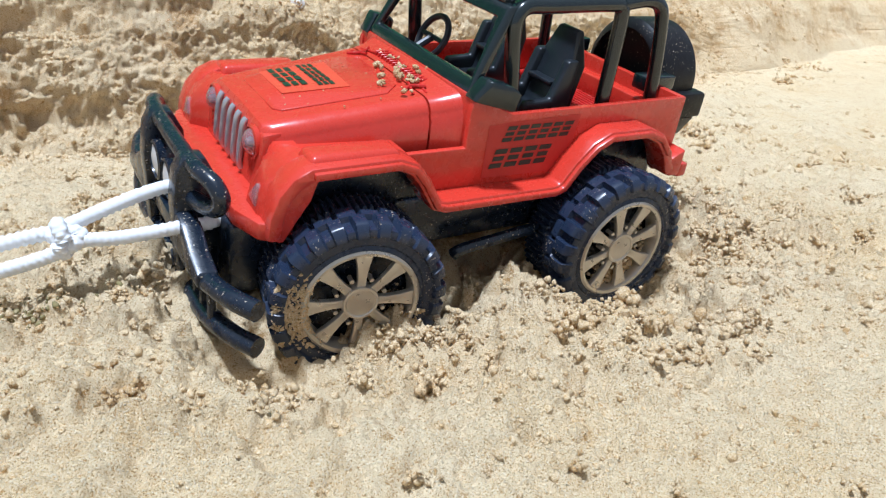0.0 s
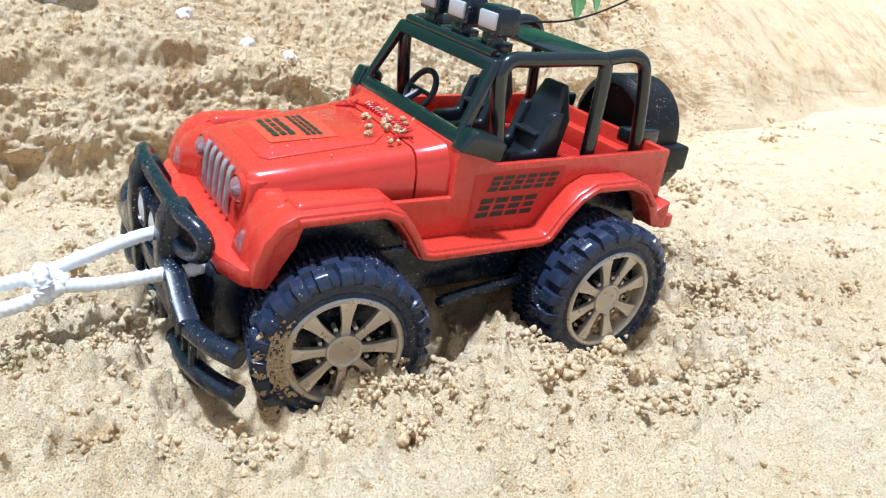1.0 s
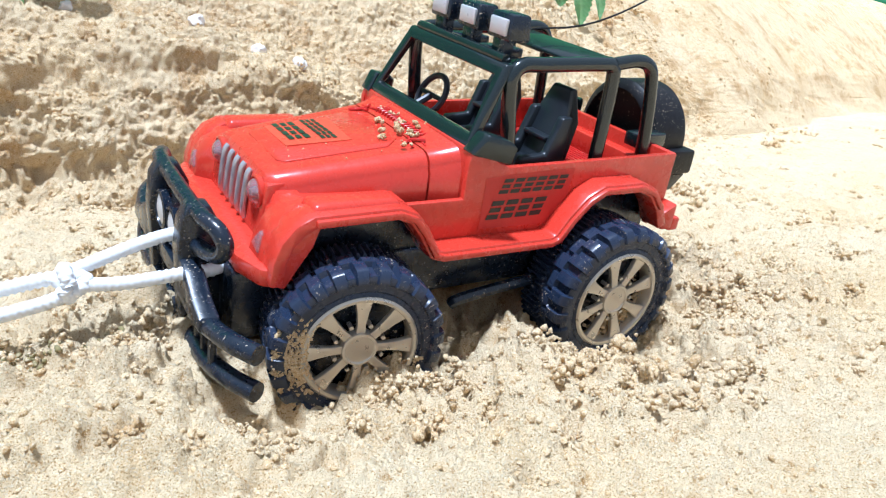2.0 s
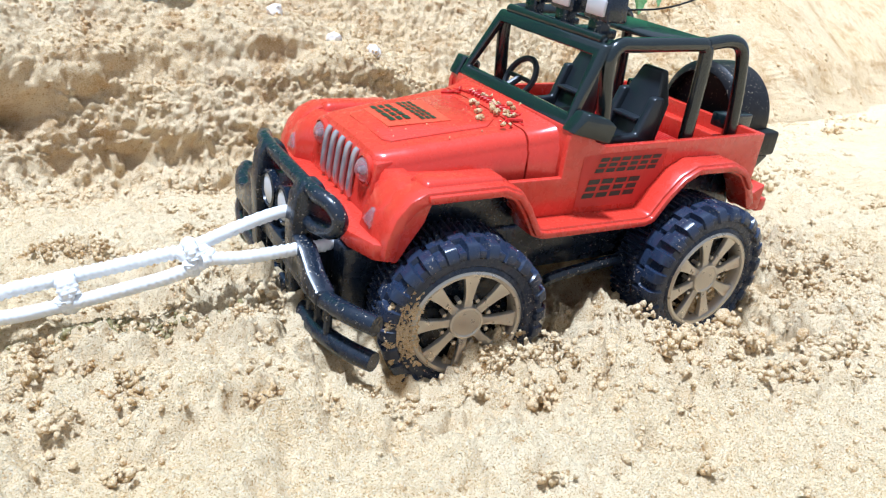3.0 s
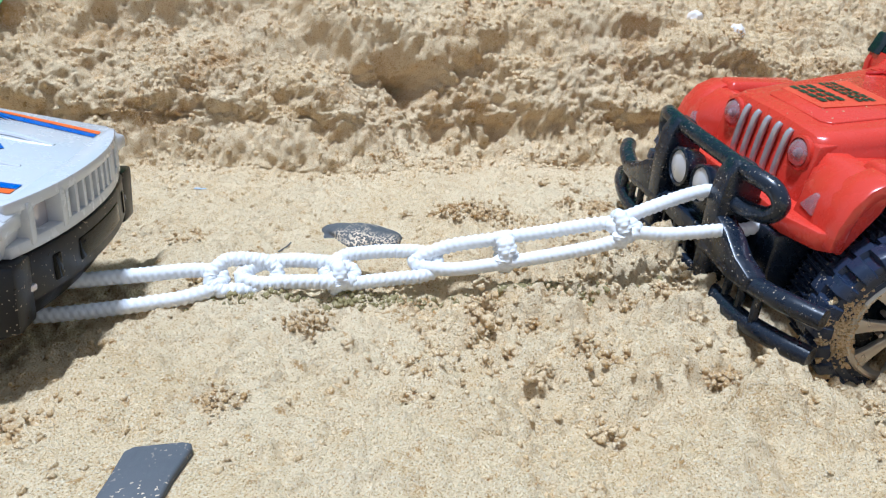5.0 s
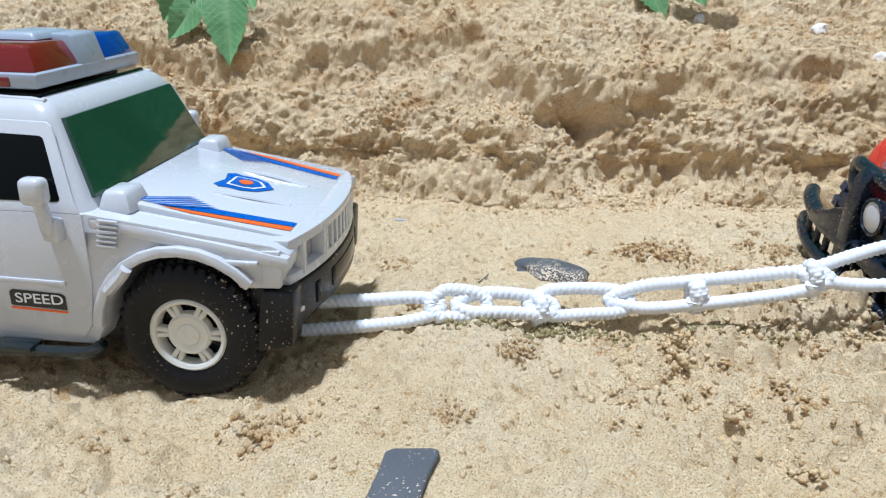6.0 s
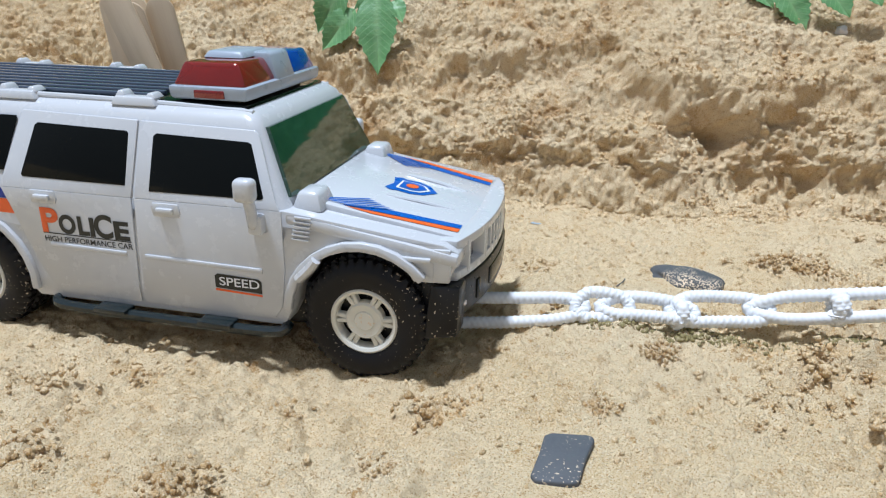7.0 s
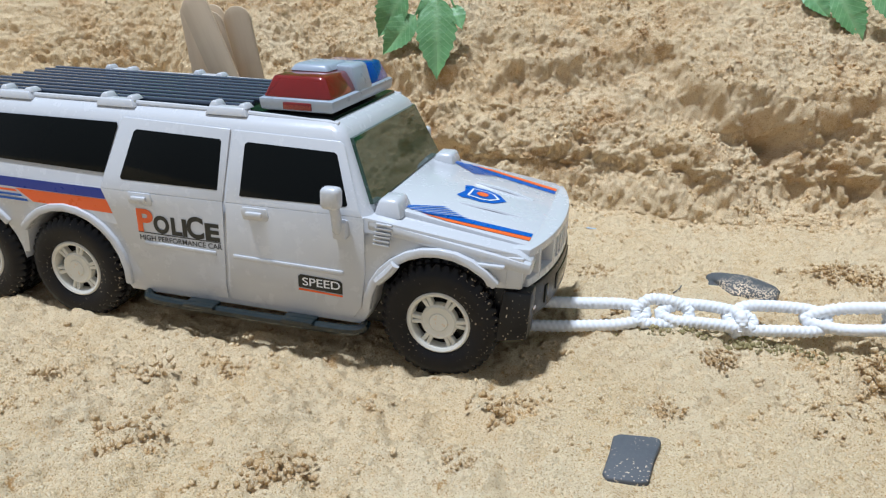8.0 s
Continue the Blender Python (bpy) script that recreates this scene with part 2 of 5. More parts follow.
def track_height(x, y):
    """The track's height: nearly level, hollowed where the cars stand, heaped beside the sunk wheels."""
    z = -0.004 + 0.003 * fbm(x * 7, y * 7, 3, 5)
    u = (x - JC.x) * -0.8517 + (y - JC.y) * -0.5240         # along the jeep
    w = (x - JC.x) * 0.5240 + (y - JC.y) * -0.8517          # to its left
    hollow = step(0.150, 0.095, np.abs(u)) * step(0.190, 0.086, w) * step(-0.135, -0.085, w)
    z = z - (0.0165 + 0.11 * np.clip(w, -0.09, 0.09)) * hollow
    z = z - 0.012 * gauss(u, w, -0.073, 0.072, 0.038, 0.030) - 0.012 * gauss(u, w, -0.076, 0.105, 0.040, 0.026)
    z = z + 0.013 * gauss(u, w, 0.088, 0.118, 0.050, 0.022) + 0.008 * gauss(u, w, -0.01, 0.150, 0.09, 0.030)
    z = z + 0.005 * gauss(u, w, 0.168, 0.02, 0.02, 0.05) - 0.014 * gauss(u, w, 0.130, 0.088, 0.026, 0.028)
    p = (x + 0.3313) * 0.907 + (y - 0.0945) * 0.421 - 0.0        # along the police car, from its front axle
    q = (x + 0.3313) * -0.421 + (y - 0.0945) * 0.907             # across it, from the near wheels
    z = z - 0.0105 * step(0.07, 0.03, p) * step(-0.080, -0.020, q) * step(0.17, 0.13, q)
    return z


def sand_point(s, a):
    """A place on the sheet, s metres along the track; a runs across it and then up the bank."""
    f = foot_line(s)
    v = np.maximum(0, a - f)
    dn, dz = bank(s, v)
    n = np.minimum(a, f) + dn
    x, y = AX.x * s + AN.x * n, AX.y * s + AN.y * n
    return x, y, track_height(x, y) * step(0.05, -0.02, a - f) + dz, v, f


def spread(lo, hi, fine, a, b, grow=1.12):
    """Steps that are fine between a and b and grow beyond."""
    core = list(np.arange(a, b, fine))
    d, q = fine, b
    while q < hi:
        core.append(q)
        d *= grow
        q += d
    d, q = fine, a
    while q > lo:
        d *= grow
        q -= d
        core.insert(0, q)
    return np.array(core)


# edges: from s, v to s, v, how far out above, how deep below
BANK_EDGES = (
    (-0.125, 0.140, -0.062, 0.066, 0.010, 0.007),
    (-0.260, 0.105, -0.130, 0.145, 0.008, 0.005),
    (-0.420, 0.110, -0.280, 0.095, 0.007, 0.006),
    (-0.640, 0.034, -0.300, 0.040, 0.005, 0.003, 0.02),
    (-0.300, 0.038, -0.060, 0.034, 0.005, 0.003, 0.02),
    (-0.060, 0.040, 0.260, 0.036, 0.005, 0.003, 0.02),
    (-0.010, 0.088, 0.140, 0.108, 0.009, 0.009),
)


# lumps on the track: x, y, size
LUMPS = ((-0.283, 0.087, 0.0075), (-0.2406, 0.125, 0.0055), (-0.330, 0.050, 0.0045), (-0.370, -0.030, 0.0065), (-0.317, -0.005, 0.0065), (-0.272, 0.044, 0.0040), (-0.237, 0.180, 0.0050), (-0.404, 0.030, 0.0040),
         (-0.214, 0.322, 0.0070), (-0.333, 0.243, 0.0065), (-0.126, 0.192, 0.0060), (-0.230, 0.320, 0.0060), (-0.163, 0.371, 0.0060), (-0.186, 0.376, 0.0040), (-0.095, 0.203, 0.0065), (-0.214, 0.223, 0.0040))


def lip(s, v, s0, v0, s1, v1, out, under, reach=0.05):
    """A broken edge on the bank from one place to another: sand stands out above it and is hollowed below."""
    ds_, dv_ = s1 - s0, v1 - v0
    ln = math.hypot(ds_, dv_)
    along = ((s - s0) * ds_ + (v - v0) * dv_) / ln
    d = (-(s - s0) * dv_ + (v - v0) * ds_) / ln + 0.012 * value_noise(s * 34, v * 34, 71) + 0.006 * value_noise(s * 90, v * 90, 72)
    window = step(-0.025, 0.012, along) * step(ln + 0.025, ln - 0.012, along)
    return window * (out * step(-0.004, 0.008, d) * np.exp(-np.maximum(d, 0) / reach) - under * np.exp(-((d + 0.014) / 0.012) ** 2))


def build_sand():
    S, A = np.meshgrid(spread(-1.6, 2.6, GRID, -0.64, 0.56, 1.022), spread(-1.0, 2.2, GRID, 0.04, 0.88, 1.03), indexing="ij")
    x, y, z, v, f = sand_point(S, A)
    e = 1e-3
    ds = [(p - q) / e for p, q in zip(sand_point(S + e, A)[:3], (x, y, z))]
    da = [(p - q) / e for p, q in zip(sand_point(S, A + e)[:3], (x, y, z))]
    nx, ny, nz = ds[1] * da[2] - ds[2] * da[1], ds[2] * da[0] - ds[0] * da[2], ds[0] * da[1] - ds[1] * da[0]
    ln = np.sqrt(nx * nx + ny * ny + nz * nz) + 1e-12
    on_bank = step(-0.01, 0.02, A - f)
    steep = on_bank * step(0.12, 0.07, v)
    loose = looseness(x, y) * (1 - on_bank)
    # packed track: shallow dents and scuffs
    h = 0.0036 * fbm(S * 48, A * 48, 5, 1, 0.65) + 0.0024 * fbm(S * 240, A * 240, 3, 2) + 0.0018 * clumps(S * 230, A * 230, 13) * np.clip(fbm(S * 20, A * 20, 3, 15) + 0.45, 0, 1)
    pits = np.clip(fbm(S * 45, A * 45, 3, 9) - 0.30, 0, 1)
    h = h - 0.010 * pits * (1 - loose) * (1 - on_bank)
    h = h + 0.0022 * np.clip(fbm(S * 38, A * 38, 2, 14) - 0.18, 0, 1) * 4 * clumps(S * 190, A * 190, 4) * (1 - on_bank)
    # churned sand: clods and crumbs
    h = h + loose * 0.016 * (0.22 - np.abs(fbm(S * 62, A * 62, 4, 33, 0.55)))
    h = h + loose * (0.028 * fbm(S * 30, A * 30, 5, 11, 0.6) + 0.014 * clumps(S * 95 + 0.4 * value_noise(S * 200, A * 200), A * 95, 2) * (0.5 + fbm(S * 30, A * 30, 2, 6)) + 0.0036 * clumps(S * 240, A * 260, 5))
    # bank: ledges, hollows, clods
    rough = on_bank * (0.55 + 0.9 * steep)
    h = h + rough * (0.022 * fbm(S * 9 + A * 4, A * 15, 3, 21, 0.5) + 0.0022 * clumps(S * 170, A * 170, 3) * np.clip(fbm(S * 25, A * 25, 2, 17) + 0.2, 0, 1) + 0.0022 * fbm(S * 150, A * 150, 3, 4, 0.65))
    h = h - on_bank * 0.005 * np.clip(fbm(S * 48 + 20 * value_noise(S * 9, A * 9, 44) * 0.2, A * 62, 4, 46, 0.6) - 0.20, 0, 1)
    cave = np.clip(fbm(S * 13, A * 17, 3, 41) - 0.22, 0, 1) * steep
    h = h - 0.020 * cave * (1 + 0.8 * fbm(S * 120, A * 120, 3, 61)) + 0.0028 * on_bank * fbm(S * 60, A * 80, 4, 51, 0.55)
    h = h - on_bank * 0.038 * gauss(S, A, -0.048, foot_line(-0.048) + 0.073, 0.020, 0.015, radians(-30))
    for edge in BANK_EDGES:
        h = h + on_bank * lip(S, A - f, *edge)
    h = h + on_bank * (0.0024 * fbm(S * 210, A * 210, 3, 91, 0.65) - 0.0030 * np.clip(fbm(S * 95, A * 120, 3, 93, 0.6) - 0.16, 0, 1) * (0.4 + step(0.16, 0.10, A - f)))
    low = on_bank * step(0.075, 0.045, A - f)          # the foot of the bank has crumbled
    h = h + low * (0.0032 * fbm(S * 70, A * 70, 4, 81, 0.6) + 0.0025 * clumps(S * 130, A * 130, 83) * np.clip(fbm(S * 26, A * 26, 2, 85) + 0.4, 0, 1))
    h = h - on_bank * 0.012 * gauss(S, A, -0.268, foot_line(-0.268) + 0.125, 0.010, 0.030)
    h = h - on_bank * (0.034 * gauss(S, A, -0.567, foot_line(-0.567) + 0.075, 0.026, 0.045) + 0.014 * gauss(S, A, -0.401, foot_line(-0.401) + 0.10, 0.007, 0.016))
    h = h + 0.010 * fbm(S * 12, A * 12, 4, 101, 0.6) * step(0.22, 0.45, S) * (1 - 0.5 * on_bank)
    h = h * (1 - 0.75 * step(0.55, 0.95, S))
    crumbly = 0.5 + 1.6 * fbm(S * 150, A * 150, 3, 111, 0.6)
    for cx, cy, r in LUMPS:
        h = h + gauss(x, y, cx, cy, r * 1.5, r * 1.1, radians(30)) * r * crumbly * 0.6
    h = h * (1 - 0.95 * gauss(x, y, -0.2625, 0.2770, 0.026, 0.020, radians(5)))
    h = h * (1 - np.clip(1.6 * gauss(x, y, -0.2298, 0.0872, 0.022, 0.024), 0, 1))
    co = np.stack([x + nx / ln * h, y + ny / ln * h, z + nz / ln * h], -1).reshape(-1, 3)
    ns, na = S.shape
    i = np.arange(ns * na).reshape(ns, na)
    quads = np.stack([i[:-1, :-1], i[1:, :-1], i[1:, 1:], i[:-1, 1:]], -1).reshape(-1, 4)
    me = bpy.data.meshes.new("ground")
    me.vertices.add(len(co))
    me.vertices.foreach_set("co", co.ravel())
    me.loops.add(quads.size)
    me.loops.foreach_set("vertex_index", quads.ravel())
    me.polygons.add(len(quads))
    me.polygons.foreach_set("loop_start", np.arange(0, quads.size, 4))
    me.update(calc_edges=True)
    me.validate()
    me.shade_smooth()
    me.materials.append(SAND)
    return tagged(new("ground", me), "pale yellow sand, packed along the track and heaped into a rough bank", "sand", kind="structure")


GRID = 0.00135
ground = build_sand()

# unseen green cloth added behind the bank, for the glossy plastic to mirror
def backdrop():
    m, nt, b = nodes_of("green_cloth")
    tc = nt.nodes.new("ShaderNodeTexCoord").outputs["Object"]
    nt.links.new(mix(nt, noise_node(nt, 3, 4, coords=tc), (0.06, 0.26, 0.11), (0.10, 0.38, 0.17)), b.inputs["Base Color"])
    b.inputs["Roughness"].default_value = 0.9
    bump(nt, b, noise_node(nt, 40, 3, coords=tc), 0.5, 0.02)
    rows = []
    for k in range(60):
        s = -1.4 + 0.07 * k
        n = 1.55 + 0.03 * math.sin(k * 0.9) + 0.02 * math.sin(k * 2.3)
        rows.append([(AX.x * s + AN.x * (n + d), AX.y * s + AN.y * (n + d), z) for d, z in ((0, 0.1), (0.02, 0.7), (0.0, 1.5), (0.012, 1.5), (0.032, 0.7), (0.012, 0.1))])
    return tagged(part("backdrop", loft(rows), m, mm=False), "unseen green cloth added behind the sand bank for reflections", "cloth", kind="structure")


backdrop()

# ---- materials of the things ----
RED = plastic("red_plastic", (0.58, 0.042, 0.022), 0.26, dust=0.0, coat=0.25, relief=0.1)
RED_RIB = plastic("red_ribbed_plastic", (0.50, 0.014, 0.010), 0.32, dust=0.3)
BLACK = plastic("black_plastic", (0.008, 0.014, 0.026), 0.26, dust=0.04, coat=0.2)
BLACK_CLEAN = plastic("black_glossy_plastic", (0.009, 0.016, 0.018), 0.2, dust=0.0, coat=0.4)
RUBBER = plastic("dark_rubbery_plastic", (0.018, 0.028, 0.056), 0.27, dust=0.25, relief=0.3, grain=0.1)
TYRE_GREY = plastic("matt_black_tyre", (0.008, 0.008, 0.010), 0.4, ior=1.33, dust=0.05, relief=0.3, grain=0.1)
RIM = plastic("silver_painted_plastic", (0.62, 0.57, 0.49), 0.3, dust=0.2, metal=0.7)
SILVER = plastic("silver_plastic", (0.58, 0.55, 0.57), 0.22, metal=0.6)
CLEAR = plastic("clear_plastic", (0.92, 0.66, 0.70), 0.05, coat=0.5, transmission=0.8, relief=0.05)
LENS = plastic("frosted_lamp_lens", (0.62, 0.62, 0.64), 0.3, metal=0.2)
# lighter orange-red: the reflection on the hood top as a colour
HOOD_SHEEN = plastic("sticker_film", (0.66, 0.075, 0.035), 0.3, relief=0.2)
STICKER_SIDE = plastic("sticker_film_dull", (0.50, 0.025, 0.016), 0.42, relief=0.4)
PRINT = plastic("black_print", (0.018, 0.02, 0.018), 0.35)
PRINT_GREEN = plastic("dark_green_print", (0.022, 0.05, 0.025), 0.3)
WIRE = plastic("dark_wire", (0.03, 0.03, 0.032), 0.4, metal=0.7)
SEAT = plastic("black_seat_plastic", (0.014, 0.018, 0.023), 0.34)


def slanted(parent, name, material, u0, u1, v0, v1, count, lean, place, gap=0.2):
    """A row of plain slanted marks, each of three bars; place(u, v, h) lays them on a surface."""
    w = (u1 - u0) / count
    for i in range(count):
        bm = bmesh.new()
        bars = [(0, 1, 0, 0.26), (0.05, 0.95, 0.38, 0.62), (0, 1, 0.74, 1)]
        for a, b, c, d in bars:
            at = [(u0 + w * (i + p * (1 - gap)) + lean * q, v0 + (v1 - v0) * q) for p, q in ((a, c), (b, c), (b, d), (a, d))]
            bm.faces.new([bm.verts.new(place(u, v, 0.35)) for u, v in at])
        part(name, bm, material, parent)


def jeep_tyre():
    """One moulding: fine ribs on the inner half, staggered blocks, and lugs that wrap over the shoulder."""
    n = 288
    tread = [(36.4, y) for y in (-13.7, -13.0, -9.0, -4.0, -0.4, 0.3, 1.0, 3.4, 4.2, 8.4, 9.2, 13.0, 16.2, 17.4)]
    profile = [(26, -13), (32, -15), (35.2, -14.8)] + tread + [(35.2, 18.0), (33.6, 18.0), (32.8, 17.2), (29.5, 17.4), (28.6, 16.6), (27, 17.4), (26, 16.5)]
    bm = bmesh.new()
    rings = []
    for r, y in profile:
        ring = []
        for k in range(n):
            lug = (k + 6) % 12 < 7
            up, side = 0.0, 0.0
            if -13.1 < y < -0.3:
                up = 2.1 if k % 4 < 2 else 0.0
            elif 0.9 < y < 8.6:
                up = (2.7 if k % 12 < 10 else 0.5) if (k // 12 % 2 or y > 4) else 0.5
            elif 9 < y < 17.5 and r > 36:
                up = (3.4 if y < 17 else 2.6) if lug else 0.3
            elif y > 17.5:
                side = 1.3 if lug else 0.0
            a = 2 * math.pi * k / n
            ring.append(bm.verts.new(((r + up) * math.cos(a), y + side, (r + up) * math.sin(a))))
        rings.append(ring)
    for a, b in zip(rings, rings[1:]):
        for k in range(n):
            bm.faces.new((a[k], a[(k + 1) % n], b[(k + 1) % n], b[k]))
    return bm


def jeep_wheel():
    """A lugged tyre on an eight-spoke rim; the outer face looks along +y."""
    hub = lathe([(0.5, -14), (24, -14), (26, -12), (26.5, 6), (0.5, 6)], 40)
    tyre = jeep_tyre()
    rim = lathe([(26.4, 12), (26.6, 17.2), (25.6, 18.0), (24.2, 17.6), (23.4, 15.5), (23.2, 9), (26.2, 9)], 64, close=False)
    for i in range(8):
        spoke = prism([(7, -2.2), (12, -2.0), (18, -2.7), (24, -4.0), (24, 4.0), (18, 2.7), (12, 2.0), (7, 2.2)], 12.8, 15.8, 0.7, 2)
        for v in spoke.verts:
            v.co.y += 0.9 * (v.co.x - 7) / 17
        merge(rim, spoke, Matrix.Rotation(2 * math.pi * i / 8, 4, "Y"))
        merge(rim, lathe([(0.3, 15.6), (1.0, 15.5), (1.1, 11), (0.3, 11)], 8), Matrix.Rotation(2 * math.pi * (i + 0.5) / 8, 4, "Y") @ Matrix.Translation((11.5, 0, 0)))
    merge(rim, lathe([(0.4, 16.6), (6.4, 16.4), (6.9, 16.9), (7.9, 16.7), (8.4, 15.4), (8.6, 12), (0.4, 12)], 40))
    return hub, tyre, rim


jeep = root("toy_jeep", JEEP, "red plastic toy jeep with black roll cage, sunk in sand", "toy car")

# chassis and underside
ch = box(-118, 103, -40, 40, 0, 28, 2)
merge(ch, box(-50, 45, -52, 52, 2, 27, 2))
merge(ch, box(-119, 92, -50, 50, 20, 45, 2))
part("chassis", ch, BLACK, jeep, "black plastic chassis")
part("front_guard", box(94, 119, -49, 49, -9, 24, 2), BLACK, jeep)
for x in (-73, 73):
    part("axle_guard", box(x - 17, x + 17, -52, 52, -4, 6, 3), BLACK, jeep)
for x in (-72.5, 72.5):
    part("axle", tube([(x, -66, 0), (x, 66, 0)], 4, 12, steps=1), BLACK, jeep)

# tub
SIDE_LINE = [(-124, 68), (-30, 66.8), (-10, 66.5), (-3, 69), (3, 75), (12, 76), (14, 70), (14, 52), (52, 52), (42, 44), (31, 28), (-37, 28), (-46, 40), (-58, 52), (-93, 52), (-105, 43), (-114, 27), (-124, 27)]
tub = bmesh.new()
for s in (1, -1):
    merge(tub, prism(SIDE_LINE, s * 53.5, s * 57, 0.5))
merge(tub, box(-124.2, -120, -56.5, 56.5, 27, 68.2, 0.7))
merge(tub, box(-121, 8, -54.5, 54.5, 46, 49, 0.3))
merge(tub, box(4, 13, -56, 56, 47, 75.5, 1.5))
merge(tub, box(-121, -112, -53, 53, 49, 60, 0.8))
part("tub", tub, RED, jeep)
rib = bmesh.new()
for i in range(17):
    merge(rib, box(-110 + i * 3.0, -108.4 + i * 3.0, -50, 50, 49, 50, 0.3, 1))
part("cargo_floor", rib, RED_RIB, jeep, "ribbed red cargo floor")
part("rear_bumper", box(-131, -123, -66, 66, 25, 33, 1.5), RED, jeep)
for s in (1, -1):
    part("rear_corner", prism([(-124, 27), (-116, 27), (-112, 36), (-124, 42)], s * 54, s * 67, 1.0), RED, jeep)

# flares run in one line from the front corner over both wheels
FLARE = [(107, 26), (106, 36), (103, 44), (98, 50), (92, 53), (54, 53.5), (46, 50.5), (40, 43), (33, 31.5), (28, 30), (-34, 29.5), (-39, 31), (-46, 41), (-55, 50.5), (-64, 55), (-90, 55), (-100, 51), (-108, 42), (-114, 30)]
for s in (1, -1):
    fl = prism(band(FLARE, 3.0), s * 54, s * 69, 1.3)
    merge(fl, prism(band(FLARE[4:-1], 1.6), s * 55, s * 71, 0.9))
    part("wheel_flare", fl, RED, jeep)
    fd = box(44, 97, s * 33 - 24 * (s < 0), s * 33 + 24 * (s > 0), 46, 53.4, 1.5)
    merge(fd, rounded(loft([[(back, s * 34, z), (100 + 0.3 * f, s * 34, z), (104 + f, s * 43, z), (104 + f, s * 56, z), (99 + f, s * 67.5, z), (back, s * 67.5, z)]
                            for z, f, back in ((25, 6, 103), (33, 6, 98), (42, 4, 92), (48, 0, 90), (53, -6, 88), (54.6, -9, 88))]), 0.8, 2, 20))
    fender = part("fender", fd, RED, jeep)
    turn_lamp = prism([(s * 45, 36.5), (s * 54, 35), (s * 52.5, 43), (s * 50, 43.5)], 108.0, 111.0, 0.5, axis="x")
    for v in turn_lamp.verts:
        v.co.x -= 0.24 * (v.co.z - 33)
    part("turn_lamp", turn_lamp, CLEAR, fender, "pinkish clear turn lamp")
    part("fender_pad", box(50, 92, s * 57 - 8, s * 57 + 8, 53.5, 58.2, 1.6, taper=(2, 2)), RED, jeep)


# hood: a lofted shell, higher towards the windscreen
def hood_height(x):
    return 60.2 + (100 - x) * 0.135


def hood_ring(x, w, z, low):
    ring = [(x, -w - 1.5, low), (x, -w - 1.2, z - 9)]
    for k in range(7):
        a = math.pi / 2 * k / 6
        ring.append((x, -w + 7.5 - 7.5 * math.cos(a), z - 7.5 + 7.5 * math.sin(a)))
    ring += [(x, 0, z + 0.8)]
    return ring + [(q[0], -q[1], q[2]) for q in reversed(ring[:-1])]


hood = loft([hood_ring(x, w, z, 47) for x, w, z in ((101.5, 31, 54), (101, 33, 57), (99.2, 35.0, 59.6), (95, 36.4, hood_height(95)), (80, 38, hood_height(80)), (50, 41, hood_height(50)), (27.2, 43.5, hood_height(27.2)))])
part("hood", hood, RED, jeep)
cowl = loft([hood_ring(x, w, z, 47) for x, w, z in ((26.2, 43.8, hood_height(26.2)), (20, 45.5, hood_height(20) + 0.3), (13, 49, 73.8), (8, 51, 76.0))])
part("cowl", cowl, RED, jeep)
on_hood = lambda x, y, h: (x, y, hood_height(x) + 0.9 * (1 - abs(y) / 30) + 0.4 + h)
pan = prism([(91, -19), (88, -23), (40, -27), (32, -20), (32, 20), (40, 27), (88, 23), (91, 19)], 0, 1, 0, axis="z")
for v in pan.verts:
    v.co = on_hood(v.co.x, v.co.y, -1.2 if v.co.z < 0.5 else 0.35)
rounded(pan, 0.5, 2)
part("hood_panel", pan, RED, jeep)
# flat patch that paints the hood's sheen and carries the marks
st = prism([(82, -24), (82, 7), (52, 13), (50, -22)], 0, 1, 0, axis="z")
for v in st.verts:
    v.co = on_hood(v.co.x, v.co.y, 0.0 if v.co.z < 0.5 else 0.5)
sticker = part("hood_sheen", st, HOOD_SHEEN, jeep, "lighter red painted sheen on the hood with dark green marks")
slanted(sticker, "mark", PRINT_GREEN, -22, 9, 57, 64, 6, -2, lambda u, v, h: on_hood(v, u, h + 0.35))
slanted(sticker, "mark", PRINT_GREEN, -23, 4, 68, 78, 4, -2, lambda u, v, h: on_hood(v, u, h + 0.35))
for i in range(15):
    part("louvre", box(14, 23, -21 + i * 3, -19.6 + i * 3, 70.5, 73.6 - 0.05 * i, 0.4, 1), RED_RIB, jeep)
for s in (1, -1):
    lat = tube([(34, s * 30, hood_height(34) + 0.6), (28, s * 26, hood_height(28) + 1.4), (22, s * 30, hood_height(22) + 1.4)], 0.8, 6)
    merge(lat, tube([(30, s * 33, hood_height(30)), (27, s * 22, hood_height(27) + 1.6)], 0.7, 6, steps=1))
    merge(lat, tube([(24, s * 34, hood_height(24)), (22, s * 20, hood_height(22) + 1.6)], 0.6, 6, steps=1))
    part("hood_latch", lat, RED_RIB, jeep)

# nose
nose = prism([(92, 28), (103.8, 28), (103.8, 33), (100.6, 57), (92, 58)], -36, 36, 1.2)
ledge = prism([(96, -62), (106, -67), (112, -63), (117.5, -48), (117.5, 48), (112, 63), (106, 67), (96, 62)], 24.5, 32.6, 1.4, axis="z")
part("front_valance", ledge, RED, jeep)
part("grille_panel", nose, RED, jeep)
slat = tube([(100.9, 0, 57.5), (102.8, 0, 54), (104.4, 0, 39), (103.2, 0, 35.0)], 1.6, 10)
first = part("grille_slat", slat, SILVER, jeep, "silver grille slat")
